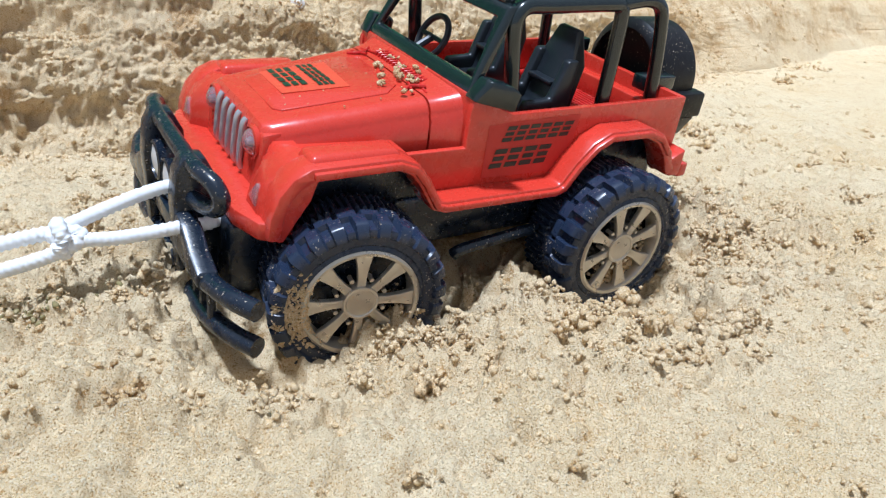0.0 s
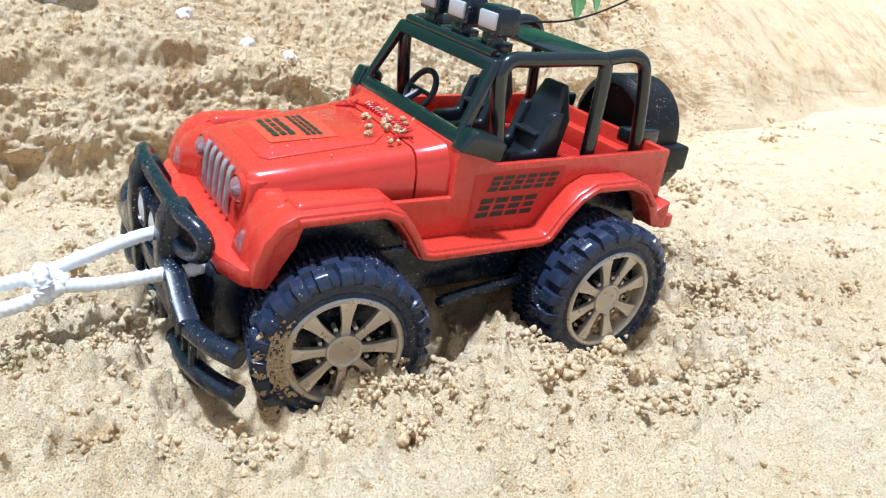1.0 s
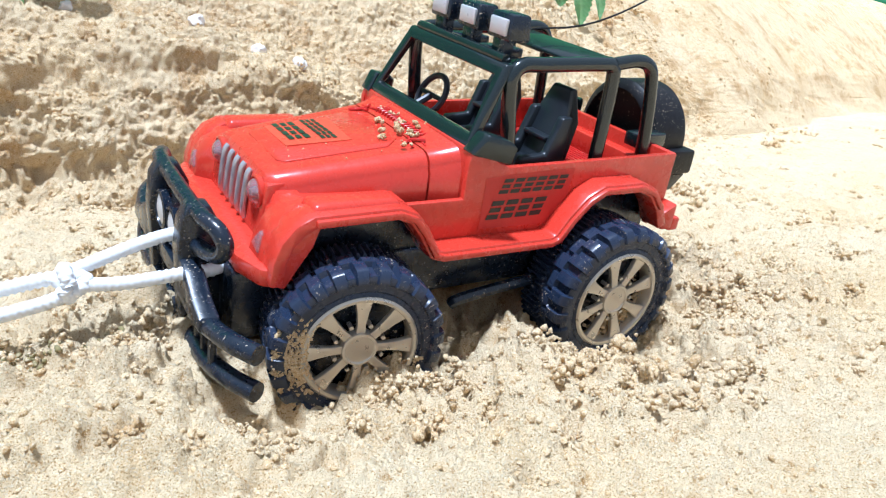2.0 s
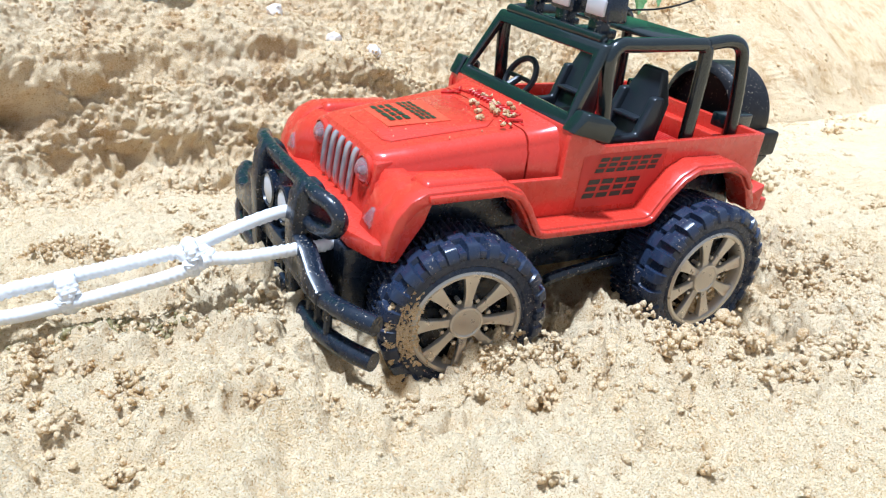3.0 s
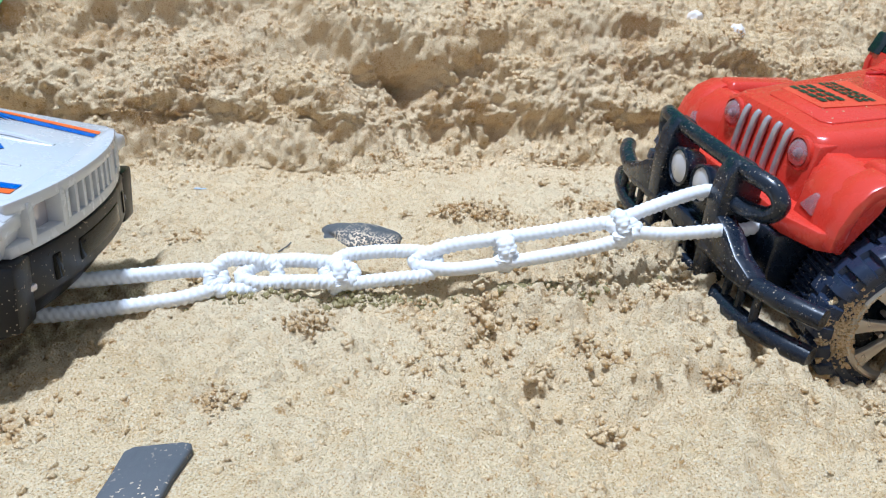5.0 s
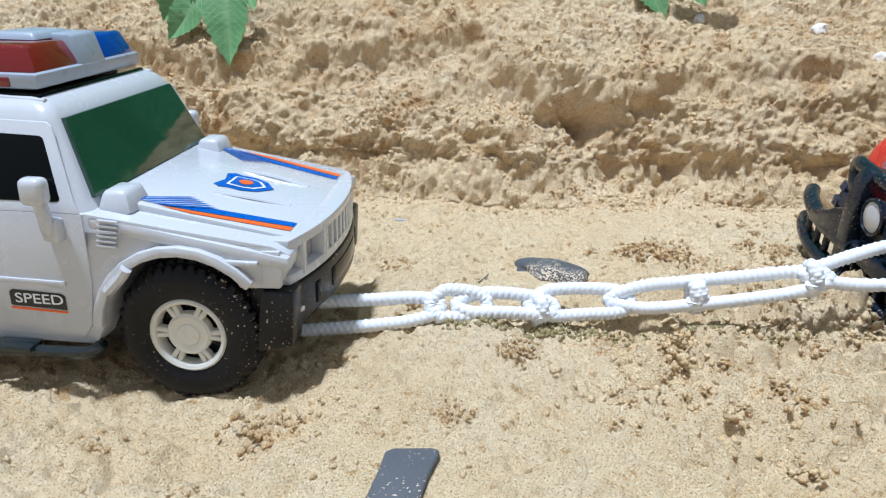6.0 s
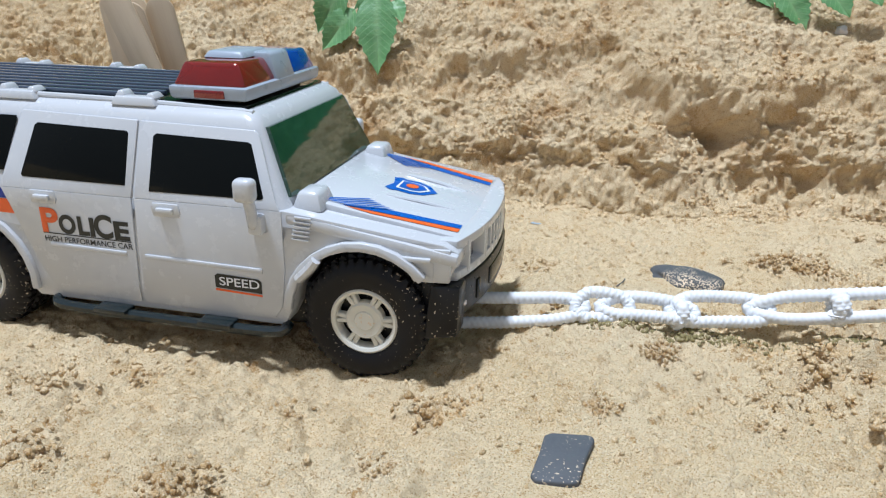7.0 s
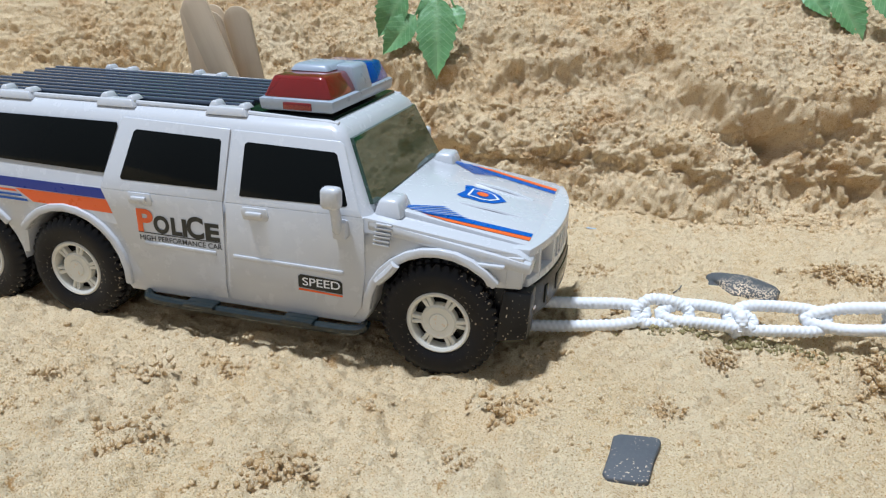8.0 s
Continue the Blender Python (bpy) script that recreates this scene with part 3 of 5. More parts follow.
first.matrix_basis = pose(0, -0.0165, 0)
for i in range(1, 5):
    again(first, jeep, pose(0, -0.0165 + i * 0.00825, 0))
for s in (1, -1):
    sock = lathe([(7.2, 0), (7.4, 2.2), (6.4, 2.6), (6.2, 0.4), (0.4, 0.4)], 32, close=False)
    bmesh.ops.transform(sock, matrix=Matrix.Translation((100.4, s * 26.5, 51)) @ Matrix.Rotation(radians(-90), 4, "Z"), verts=sock.verts)
    hl = part("headlight", sock, RED, jeep)
    dome = lathe([(0.3, 5.6), (2.5, 5.3), (4.6, 4.0), (6.0, 2.0), (6.2, 0.8), (0.3, 0.8)], 32)
    bmesh.ops.transform(dome, matrix=Matrix.Translation((100.4, s * 26.5, 51)) @ Matrix.Rotation(radians(-90), 4, "Z"), verts=dome.verts)
    part("lens", dome, CLEAR, hl, "clear domed lens")
    bulb = lathe([(0.3, 3.4), (1.2, 3.0), (1.6, 1.6), (1.6, 0.5), (0.3, 0.5)], 14)
    bmesh.ops.transform(bulb, matrix=Matrix.Translation((100.4, s * 26.5, 51)) @ Matrix.Rotation(radians(-90), 4, "Z"), verts=bulb.verts)
    part("bulb", bulb, SILVER, hl)

# bull bar
bull = new("bull_bar")
bull.parent = jeep
for s in (1, -1):
    post = prism([(119, -16), (135, -18), (136.5, 28), (135, 42), (131.5, 48.5), (123, 48), (118, 38), (117, 10)], s * 21.5, s * 31.5, 1.2)
    part("post", post, BLACK, bull)
    hoop = tube([(128.5, s * 24, 45.5), (127.5, s * 38, 45.5), (124.5, s * 47, 44), (122.5, s * 51, 38.5), (123.5, s * 47, 32.5), (126.5, s * 38, 30.5), (129, s * 28, 30.5)], 3.7, 12)
    part("side_hoop", hoop, BLACK, bull)
    for z, tip in ((8, 10), (-9, -7)):
        arm = tube([(132, s * 20, z), (132, s * 44, z - 0.5), (131, s * 60, z), (127, s * 78, tip), (121, s * 90, tip + 0.5)], 4.3, 12, flat=1.0)
        part("bumper_arm", arm, BLACK, bull)
    blade = prism([(s * 29, 26), (s * 40, 22), (s * 50, 15.5), (s * 62, 12.5), (s * 62, 6), (s * 46, 4), (s * 29, 8)], 127, 136, 1.6, axis="x")
    part("blade", blade, BLACK, bull)
    for y in (45, 55, 66):
        part("strut", tube([(131.5, s * y, 9), (131.5, s * y, -9)], 1.9, 8, steps=1), BLACK, bull)
part("top_bar", tube([(128.5, -26, 45.5), (128.5, 26, 45.5)], 3.7, 12, steps=1), BLACK, bull)
low = box(126, 134, -32, 32, 4, 13, 1.5)
merge(low, box(126, 134, -32, 32, -14, -6, 1.5))
for y in (-18, -6, 6, 18):
    merge(low, box(127, 132, y - 1.6, y + 1.6, -8, 6, 0.5))
merge(low, box(118, 128, -30, 30, 2, 26, 1))
part("cross_plate", low, BLACK, bull)
for y in (-10.5, 10.5):
    can = lathe([(0.4, -7), (6, -7), (8.6, -3), (9.2, 4), (8.0, 4.6), (7.6, 3), (0.4, 3)], 32)
    place = Matrix.Translation((130, y, 30)) @ Matrix.Rotation(radians(-90), 4, "Z")
    bmesh.ops.transform(can, matrix=place, verts=can.verts)
    fog = part("fog_lamp", can, BLACK, bull)
    disc = lathe([(0.4, 5.0), (4, 4.7), (7.4, 3.6), (7.6, 2.6), (0.4, 2.6)], 32)
    bmesh.ops.transform(disc, matrix=place, verts=disc.verts)
    part("lens", disc, LENS, fog, "pale grey lamp lens")

# windscreen frame, leaning back
def on_screen(y, h, d=0.0):
    return (10 - 19 * h / 37.0 + d * 0.9, y, 75 + h + d * 0.45)


frame_bm = bmesh.new()
outer = [on_screen(-51, 0), on_screen(51, 0), on_screen(45.5, 37), on_screen(-45.5, 37)]
inner = [on_screen(-46, 5), on_screen(46, 5), on_screen(40, 31), on_screen(-40, 31)]
vo = [[frame_bm.verts.new((p[0] + dx, p[1], p[2])) for p in outer] for dx in (-2.5, 2.5)]
vi = [[frame_bm.verts.new((p[0] + dx, p[1], p[2])) for p in inner] for dx in (-2.5, 2.5)]
for k in range(4):
    j = (k + 1) % 4
    frame_bm.faces.new((vo[1][k], vo[1][j], vi[1][j], vi[1][k]))
    frame_bm.faces.new((vo[0][k], vi[0][k], vi[0][j], vo[0][j]))
    frame_bm.faces.new((vo[0][k], vo[0][j], vo[1][j], vo[1][k]))
    frame_bm.faces.new((vi[0][k], vi[1][k], vi[1][j], vi[0][j]))
bmesh.ops.recalc_face_normals(frame_bm, faces=frame_bm.faces)
rounded(frame_bm, 1.3, 3)
merge(frame_bm, tube([on_screen(-40, 38, 0), on_screen(40, 38, 0)], 2.6, 10, steps=1))
part("windscreen_frame", frame_bm, BLACK_CLEAN, jeep, "glossy black windscreen frame without glass")
for s in (1, -1):
    mir = prism([(14, 74), (-4, 70.5), (-6, 79), (-2, 82), (8, 84)], s * 50, s * 60, 1.2)
    for v in mir.verts:
        v.co.y += s * 0.35 * (10 - v.co.x)
    part("side_mirror", mir, BLACK_CLEAN, jeep)

# roll cage
for s in (1, -1):
    part("cage_rail", tube([(-15, s * 47, 52), (-14.5, s * 46.6, 70), (-11, s * 45, 98), (-11.5, s * 44.5, 107), (-17, s * 44, 111.6), (-30, s * 44, 112), (-66, s * 44, 113), (-73, s * 44, 112), (-75, s * 44.6, 105), (-73, s * 47, 70), (-72, s * 47.5, 50)], 3.7, 12), BLACK_CLEAN, jeep)
    part("cage_hoop", tube([(-74, s * 44, 113), (-90, s * 44, 115), (-99, s * 44.5, 112.5), (-103, s * 45, 104), (-106, s * 46.5, 80), (-108, s * 47, 52)], 3.5, 12), BLACK_CLEAN, jeep)
part("roof_strap", prism([(-78, 112.5), (-54, 110.5), (-54, 112.8), (-60, 114.6), (-76, 115.6), (-78, 114.6)], -43, 43, 0.8), BLACK_CLEAN, jeep)
lb = box(-28, -12, -44, 44, 108, 111, 0.8)
merge(lb, box(-33, -14, -22, -8, 110, 114.5, 0.8))
merge(lb, box(-33, -14, 8, 22, 110, 114.5, 0.8))
light_bar = part("roof_light_bar", lb, BLACK, jeep)
for y in (-27, 0, 27):
    stand = box(-19, -13, y - 5, y + 5, 106, 121, 0.8)
    merge(stand, box(-17, -11, y - 7.5, y + 7.5, 104, 112, 0.8))
    part("lamp_stand", stand, BLACK, light_bar)
    lamp = box(-25, -12, y - 9.5, y + 9.5, 120, 132.5, 1.5, taper=(1, 1))
    lp = part("roof_lamp", lamp, BLACK, light_bar)
    part("lens", box(-13, -11.0, y - 6.8, y + 6.8, 122.2, 130.0, 0.8), LENS, lp, "pale grey lamp lens")

# seats, steering wheel
def seat_shell(y):
    bm = prism([(-28, 50), (-30, 58), (-47, 58), (-56, 82), (-60, 97), (-65, 97), (-66, 80), (-60, 50)], y - 12.5, y + 12.5, 1.6)
    for v in bm.verts:
        if v.co.z > 84:
            v.co.y = y + (v.co.y - y) * 0.62
    for e in (-1, 1):
        merge(bm, prism([(-29, 56), (-31, 64), (-46, 65), (-53, 84), (-60, 84), (-58, 56)], y + e * 9, y + e * 14.5, 1.5))
    merge(bm, box(-55, -47, y - 9, y + 9, 70, 72.5, 0.8), Matrix.Identity(4))
    return bm


for y in (-25, 25):
    part("seat", seat_shell(y), SEAT, jeep, "black bucket seat")
wheel_line = [Vector((0, 11.5 * math.cos(a), 11.5 * math.sin(a))) for a in [2 * math.pi * k / 16 for k in range(16)]]
sw = tube([Matrix.Rotation(radians(-28), 3, "Y") @ p + Vector((-12, -24, 79)) for p in wheel_line], 1.7, 8, closed=True, steps=2)
merge(sw, tube([(-12, -24, 79), (4, -24, 70)], 2, 8, steps=1))
merge(sw, tube([(-12, -35, 79), (-12, -13, 79)], 1.3, 6, steps=1))
part("steering_wheel", sw, SEAT, jeep)
part("dashboard", box(-6, 6, -52, 52, 62, 73, 2), RED, jeep)

# spare wheel cover
sp = lathe([(0.5, -17), (26, -17), (30.5, -14), (31.5, -9), (31.5, 12), (29, 15), (26, 16), (26, 9), (0.5, 8)], 56)
bmesh.ops.transform(sp, matrix=Matrix.Translation((-146, 0, 63)) @ Matrix.Rotation(radians(-90), 4, "Z"), verts=sp.verts)
spare = part("spare_wheel_cover", sp, TYRE_GREY, jeep, "black round spare wheel cover")
belt = box(-166, -128, -37, 37, 46, 61, 2)
merge(belt, prism([(-36, 46), (36, 46), (28, 32), (-28, 32)], -163, -130, 1.5, axis="x"))
part("cover_belt", belt, TYRE_GREY, spare)
for s in (1, -1):
    part("bracket", box(-131, -108, s * 36 - 5, s * 36 + 5, 66, 74, 1.2), BLACK_CLEAN, jeep)

# side rods, sticker, aerial
for s in (1, -1):
    part("side_step", tube([(14, s * 60, -2), (8, s * 62, 2), (-30, s * 62, 6), (-36, s * 58, 3)], 3.0, 8), BLACK, jeep)
pl = lambda u, v, h: (-u, 57.0 + h, v)
fb = bmesh.new()
fb.faces.new([fb.verts.new(pl(u, v, 0.25)) for u, v in ((-3, 36), (46, 35), (49, 50), (51, 64), (10, 63), (-3, 62))])
side_sticker = part("side_sticker", fb, STICKER_SIDE, jeep, "dull red sticker film with black marks")
slanted(side_sticker, "mark", PRINT, 5, 46, 53.5, 61, 6, 3, lambda u, v, h: pl(u, v, h + 0.2))
slanted(side_sticker, "mark", PRINT, 0, 35, 40.5, 50, 4, 3, lambda u, v, h: pl(u, v, h + 0.2))
part("aerial", tube([(-40, 0, 114), (-46, 0, 118), (-56, 0, 121), (-82, 0, 123), (-106, 0, 129), (-134, 0, 141), (-160, 0, 158)], 0.55, 6), WIRE, jeep, "thin bent aerial wire")
part("thread", tube([(-27, 28, 111), (-28, 28, 92), (-26, 27, 74)], 0.3, 5), WIRE, jeep)

# wheels
hub, tyre, rim = jeep_wheel()
w0 = part("wheel", hub, BLACK, jeep)
t0, r0 = part("tyre", tyre, RUBBER, w0, "deep-lugged black tyre"), part("rim", rim, RIM, w0, "silver eight-spoke rim")
for k, (x, s, steer) in enumerate(((72.5, 1, -9), (-72.5, 1, 0), (72.5, -1, -9), (-72.5, -1, 0))):
    m = pose(x / 1000, s * 0.069, 0, 0, 0, steer + (180 if s < 0 else 0)) @ Matrix.Rotation(radians(17 * k), 4, "Y") @ Matrix.Scale(0.97 if x > 0 else 1.02, 4)
    if k == 0:
        w0.matrix_basis = m
    else:
        w = again(w0, jeep, m)
        again(t0, w)
        again(r0, w)

# ---- the white toy police car ----
WHITE = plastic("white_plastic", (0.57, 0.58, 0.60), 0.24, coat=0.25, relief=0.012, mottle=0.012)
GREY = plastic("pale_grey_plastic", (0.36, 0.41, 0.48), 0.3, coat=0.2)
GLASS = plastic("dark_tinted_window", (0.004, 0.005, 0.005), 0.10, relief=0.05, ior=1.22)
# the green base colour adds to the mirrored green on the windscreen
SCREEN = plastic("mirror_green_windscreen", (0.012, 0.045, 0.024), 0.04, relief=0.02, ior=1.9)
# roof ribs: blue-grey paints the bright reflection along them
RIB_SHEEN = plastic("blue_grey_rib_sheen", (0.07, 0.09, 0.13), 0.16, coat=0.4)
DARK = plastic("charcoal_plastic", (0.008, 0.009, 0.012), 0.32, ior=1.38, dust=0.02)
RIM_WHITE = plastic("off_white_rim", (0.72, 0.70, 0.62), 0.4, dust=0.1)
LAMP_RED = plastic("red_translucent_plastic", (0.34, 0.012, 0.008), 0.08, transmission=0.5, coat=0.6)
LAMP_BLUE = plastic("blue_translucent_plastic", (0.010, 0.075, 0.52), 0.08, transmission=0.35, coat=0.6)
BLUE = plastic("blue_print", (0.012, 0.10, 0.46), 0.3)
NAVY = plastic("deep_blue_print", (0.012, 0.035, 0.30), 0.3)
ORANGE = plastic("orange_print", (0.80, 0.13, 0.02), 0.3)
WHITE_PRINT = plastic("white_print", (0.8, 0.8, 0.8), 0.4)

police = root("toy_police_car", POLICE, "white plastic toy police car with red and blue roof lights", "toy car")


def flank(z):
    """Half width of the car at a height."""
    return 58.0 if z <= 46 else 58.0 - (z - 46) * 0.335


def on_flank(poly, out0, out1, r=0.4, s=-1):
    """A plate lying on the car's side, from out0 to out1 mm proud of it."""
    bm = prism(poly, 0, 1, 0)
    for v in bm.verts:
        v.co.y = s * (flank(v.co.z) + (out0 if v.co.y < 0.5 else out1))
    bmesh.ops.recalc_face_normals(bm, faces=bm.faces)
    return rounded(bm, r, 2)


def arch(cx, r, lo, n=14, z0=0.0):
    """Points of a wheel opening, from its rear foot to its front one."""
    a0 = math.asin((lo - z0) / r)
    return [(cx - r * math.cos(a0 + (math.pi - 2 * a0) * k / n), z0 + r * math.sin(a0 + (math.pi - 2 * a0) * k / n)) for k in range(n + 1)]


OUT = [(-290, 4)] + [(-288, 2)] + arch(-255, 31, 2) + [(-224, 6), (-221, 6)] + arch(-194, 31.5, -3)[3:] + [(-160, -6), (-36, -6)] + arch(0, 32, 2)[:12] + [(38, 20), (42, 33), (36, 36.5), (-33, 46), (-290, 46)]
body = prism(OUT, -58, 58, 1.6)
for v in body.verts:
    if v.co.x > 20:
        v.co.x += 5 * (1 - (v.co.y / 58) ** 2) - (abs(v.co.y) > 40) * 2.5
        v.co.y *= 1 - 0.004 * (v.co.x - 20)
part("body", body, WHITE, police)
under = box(-280, 30, -45, 45, -12, 10, 3)
merge(under, box(-215, -172, -52, 52, -3, 20, 2))
merge(under, box(-22, 22, -50, 50, -3, 20, 2))
part("underside", under, DARK, police, "black plastic underside")

# cabin: a tapered shell with rounded corners
def cabin_ring(z, front, rear, w, c=5.0):
    ring = []
    for cx, cy, a0 in ((front - c, w - c, 0), (rear + c, w - c, 90), (rear + c, -w + c, 180), (front - c, -w + c, 270)):
        for k in range(5):
            a = radians(a0 + 22.5 * k)
            ring.append((cx + c * math.cos(a), cy + c * math.sin(a), z))
    return ring


cabin = loft([cabin_ring(z, f, r, w) for z, f, r, w in ((45, -32, -289, 58), (50, -34.5, -288, flank(50)), (76, -46, -283, flank(76)), (79.5, -47.8, -282, flank(79.5) - 0.4), (82.2, -51, -280, 43.5), (83.6, -56, -276, 40.5))])
part("cabin", cabin, WHITE, police)
# windscreen
ws = bmesh.new()
ws_out = [(-33.4, -50, 49.5), (-33.4, 50, 49.5), (-45.3, 42.5, 76.6), (-45.3, -42.5, 76.6)]
lo_ = [ws.verts.new((x - 1.5, y, z)) for x, y, z in ws_out]
hi_ = [ws.verts.new((x + 0.8, y, z + 0.3)) for x, y, z in ws_out]
ws.faces.new(lo_), ws.faces.new(hi_[::-1])
for k in range(4):
    ws.faces.new((lo_[k], lo_[(k + 1) % 4], hi_[(k + 1) % 4], hi_[k]))
part("windscreen", rounded(ws, 0.5), SCREEN, police, "dark glossy windscreen, coloured green as a reflection")

# doors and side windows
for s in (-1, 1):
    d1 = on_flank([(-102, 46), (-104, 4), (-103, -3), (-40, -3), (-36, 3), (-34, 20), (-34, 46)], 0, 0.9, 0.4, s)
    merge(d1, on_flank([(-102, 46), (-34.5, 46), (-37, 50), (-46, 75), (-48, 76.5), (-101, 77.5)], 0, 0.9, 0.4, s))
    front_door = part("front_door", d1, WHITE, police)
    part("window", on_flank([(-95, 49.3), (-43, 49.8), (-42, 50.6), (-49, 71), (-50.5, 71.8), (-93, 72.8), (-94.5, 71.8)], 0.5, 1.2, 0.4, s), GLASS, front_door, "dark tinted window")
    merge(h := on_flank([(-93, 39), (-81, 39), (-80, 41), (-81, 45), (-93, 45), (-94, 43)], 0.5, 1.6, 0.4, s), on_flank([(-91, 40.6), (-83, 40.6), (-83, 43.2), (-91, 43.2)], 1, 3.2, 0.7, s))
    part("door_handle", h, WHITE, front_door)
    d2 = on_flank([(-103.5, 46), (-105.5, 4), (-105, -3), (-146, -3), (-152, 3), (-157, 12), (-166, 36), (-170, 46)], 0, 0.9, 0.4, s)
    merge(d2, on_flank([(-103.5, 46), (-170, 46), (-168, 54), (-161.5, 77), (-160, 79), (-102.5, 77.6)], 0, 0.9, 0.4, s))
    rear_door = part("rear_door", d2, WHITE, police)
    part("window", on_flank([(-106.5, 50.8), (-158.2, 51), (-159.2, 52), (-153.5, 73), (-152, 74), (-107.5, 73), (-106.5, 72)], 0.5, 1.2, 0.4, s), GLASS, rear_door, "dark tinted window")
    merge(h := on_flank([(-154, 40), (-142, 40), (-141, 42), (-142, 46), (-154, 46), (-155, 44)], 0.5, 1.6, 0.4, s), on_flank([(-152, 41.6), (-144, 41.6), (-144, 44.2), (-152, 44.2)], 1, 3.2, 0.7, s))
    part("door_handle", h, WHITE, rear_door)
    part("rub_strip", on_flank([(-100, 18.5), (-44, 17.5), (-44, 19.8), (-100, 20.8)], 0.6, 1.7, 0.5, s), WHITE, front_door)
    part("rub_strip", on_flank([(-148, 19.5), (-109, 18.8), (-109, 21), (-148, 21.8)], 0.6, 1.7, 0.5, s), WHITE, rear_door)
    part("quarter_window", on_flank([(-168.5, 53), (-262, 55.5), (-260, 76), (-163.5, 76.3), (-163, 75)], 0.4, 1.0, 0.4, s), GLASS, police, "dark tinted window")
    # wheel arches
    for cx, r, lo, cut in ((0, 34, 2, slice(0, 12)), (-194, 33.5, -3, slice(3, None)), (-255, 33, 2, slice(0, 12))):
        part("wheel_arch", prism(band(arch(cx, r, lo)[cut], 2.0), s * 56, s * 60.0, 0.9), WHITE, police)
    # running board
    sb = tube([(-150, s * 56, -6), (-147, s * 61, -8), (-120, s * 62, -8.5), (-60, s * 62, -8.5), (-38, s * 61, -8), (-35, s * 56, -6)], 2.4, 8)
    for x in (-118, -66):
        merge(sb, box(x - 8, x + 8, s * 62 - 4, s * 62 + 4, -7.5, -5.3, 0.6))
    part("running_board", sb, BLACK_CLEAN, police, "glossy black running board")
    # mirror
    mi = tube([(-46, s * 57, 40), (-45, s * 62, 40.5), (-45, s * 63, 46), (-45.5, s * 64, 52)], 2.4, 10)
    merge(mi, box(-51, -42, s * 64 - 3.4, s * 64 + 3.4, 50.5, 60.5, 2.4, 3))
    merge(mi, box(-47.5, -41, s * 60 - 3, s * 60 + 3, 36, 44.5, 1.2))
    part("side_mirror", mi, WHITE, police)
    # fender details
    for k in range(6):
        part("vent_rib", on_flank([(-30 + 0.3 * k, 34 + k * 1.9), (-22.5 + 0.3 * k, 33.6 + k * 1.9), (-22.5 + 0.3 * k, 34.6 + k * 1.9), (-30 + 0.3 * k, 35 + k * 1.9)], -0.2, 1.1, 0.3, s), WHITE, police)
    part("catch", tube([(-28, s * 59, 17), (-22, s * 60, 23), (-19, s * 60.5, 27)], 2.2, 8), WHITE, police)
    part("marker", box(14, 29, s * 57.5 - 1.2, s * 57.5 + 1.2, 29.5, 31.5, 0.6), WHITE, police)

# bonnet: a raised middle between two wings
def bonnet(x):
    return 49.2 + (36.8 - 49.2) * (x + 33) / 72.0


def bonnet_slab(y0, y1, x0, x1, lift, r=1.2):
    bm = prism([(x0, y0), (x1, y0 * 0.98), (x1, y1 * 0.98), (x0, y1)], 0, 1, 0, axis="z")
    for v in bm.verts:
        v.co.z = bonnet(v.co.x) + (lift if v.co.z > 0.5 else -9)
    return rounded(bm, r, 2)


bn = bonnet_slab(-46, 46, -34, 38, 0.0)
bonnet_ob = part("bonnet", bn, WHITE, police)
for y0, y1 in ((-58, -44), (44, 58)):
    part("wing", bonnet_slab(y0, y1, -33, 40, -3.6, 1.6), WHITE, police)
for s in (-1, 1):
    part("bonnet_scoop", box(-33, -19, s * 43 - 9, s * 43 + 9, 44, 52.5, 1.8, taper=(2.5, 2.5)), WHITE, police)
    part("bonnet_ridge", tube([(-2, s * 17, bonnet(-2) - 0.2), (14, s * 16, bonnet(14) + 0.5), (28, s * 14, bonnet(28) - 0.6)], 1.6, 8, flat=0.6), WHITE, police)


def decal(poly, material, parent, name="stripe", label="", lift=0.3):
    bm = bmesh.new()
    bm.faces.new([bm.verts.new((x, y, bonnet(x) + lift)) for x, y in poly])
    return part(name, bm, material, parent, label)


for s in (-1, 1):
    decal([(-14, s * 43), (36, s * 36), (36, s * 31.5), (0, s * 36)], BLUE, bonnet_ob)
    decal([(0, s * 44.5), (36, s * 40.5), (36, s * 36.5), (-12, s * 43.6)], ORANGE, bonnet_ob)
    for k in range(6):
        decal([(-25 + k * 2.9, s * 42.5), (-22.9 + k * 2.9, s * 42.5), (-4.6 + k * 2.3, s * (29 + k * 1.2)), (-6.6 + k * 2.3, s * (29 + k * 1.2))], BLUE, bonnet_ob, lift=0.6)
shield = decal([(-6, -8), (-3, -10), (0, -9), (6, -9.5), (12, -7), (17, 0), (12, 7), (6, 9.5), (0, 9), (-3, 10), (-6, 8), (-4, 0)], BLUE, bonnet_ob, "shield", "blue shield emblem")
bm = bmesh.new()
bm.faces.new([bm.verts.new((5 + (a * 0.72), b * 0.72, bonnet(5 + a * 0.72) + 0.5)) for a, b in ((-9, -8), (1, -9), (7, -7), (12, 0), (7, 7), (1, 9), (-9, 8))])
part("shield_field", bm, WHITE_PRINT, shield)
bm = bmesh.new()
bm.faces.new([bm.verts.new((5 + a * 0.6, b * 0.6, bonnet(5 + a * 0.6) + 0.7)) for a, b in ((-9, -8), (1, -9), (7, -7), (12, 0), (7, 7), (1, 9), (-9, 8))])
part("shield_centre", bm, BLUE, shield)
bm = bmesh.new()
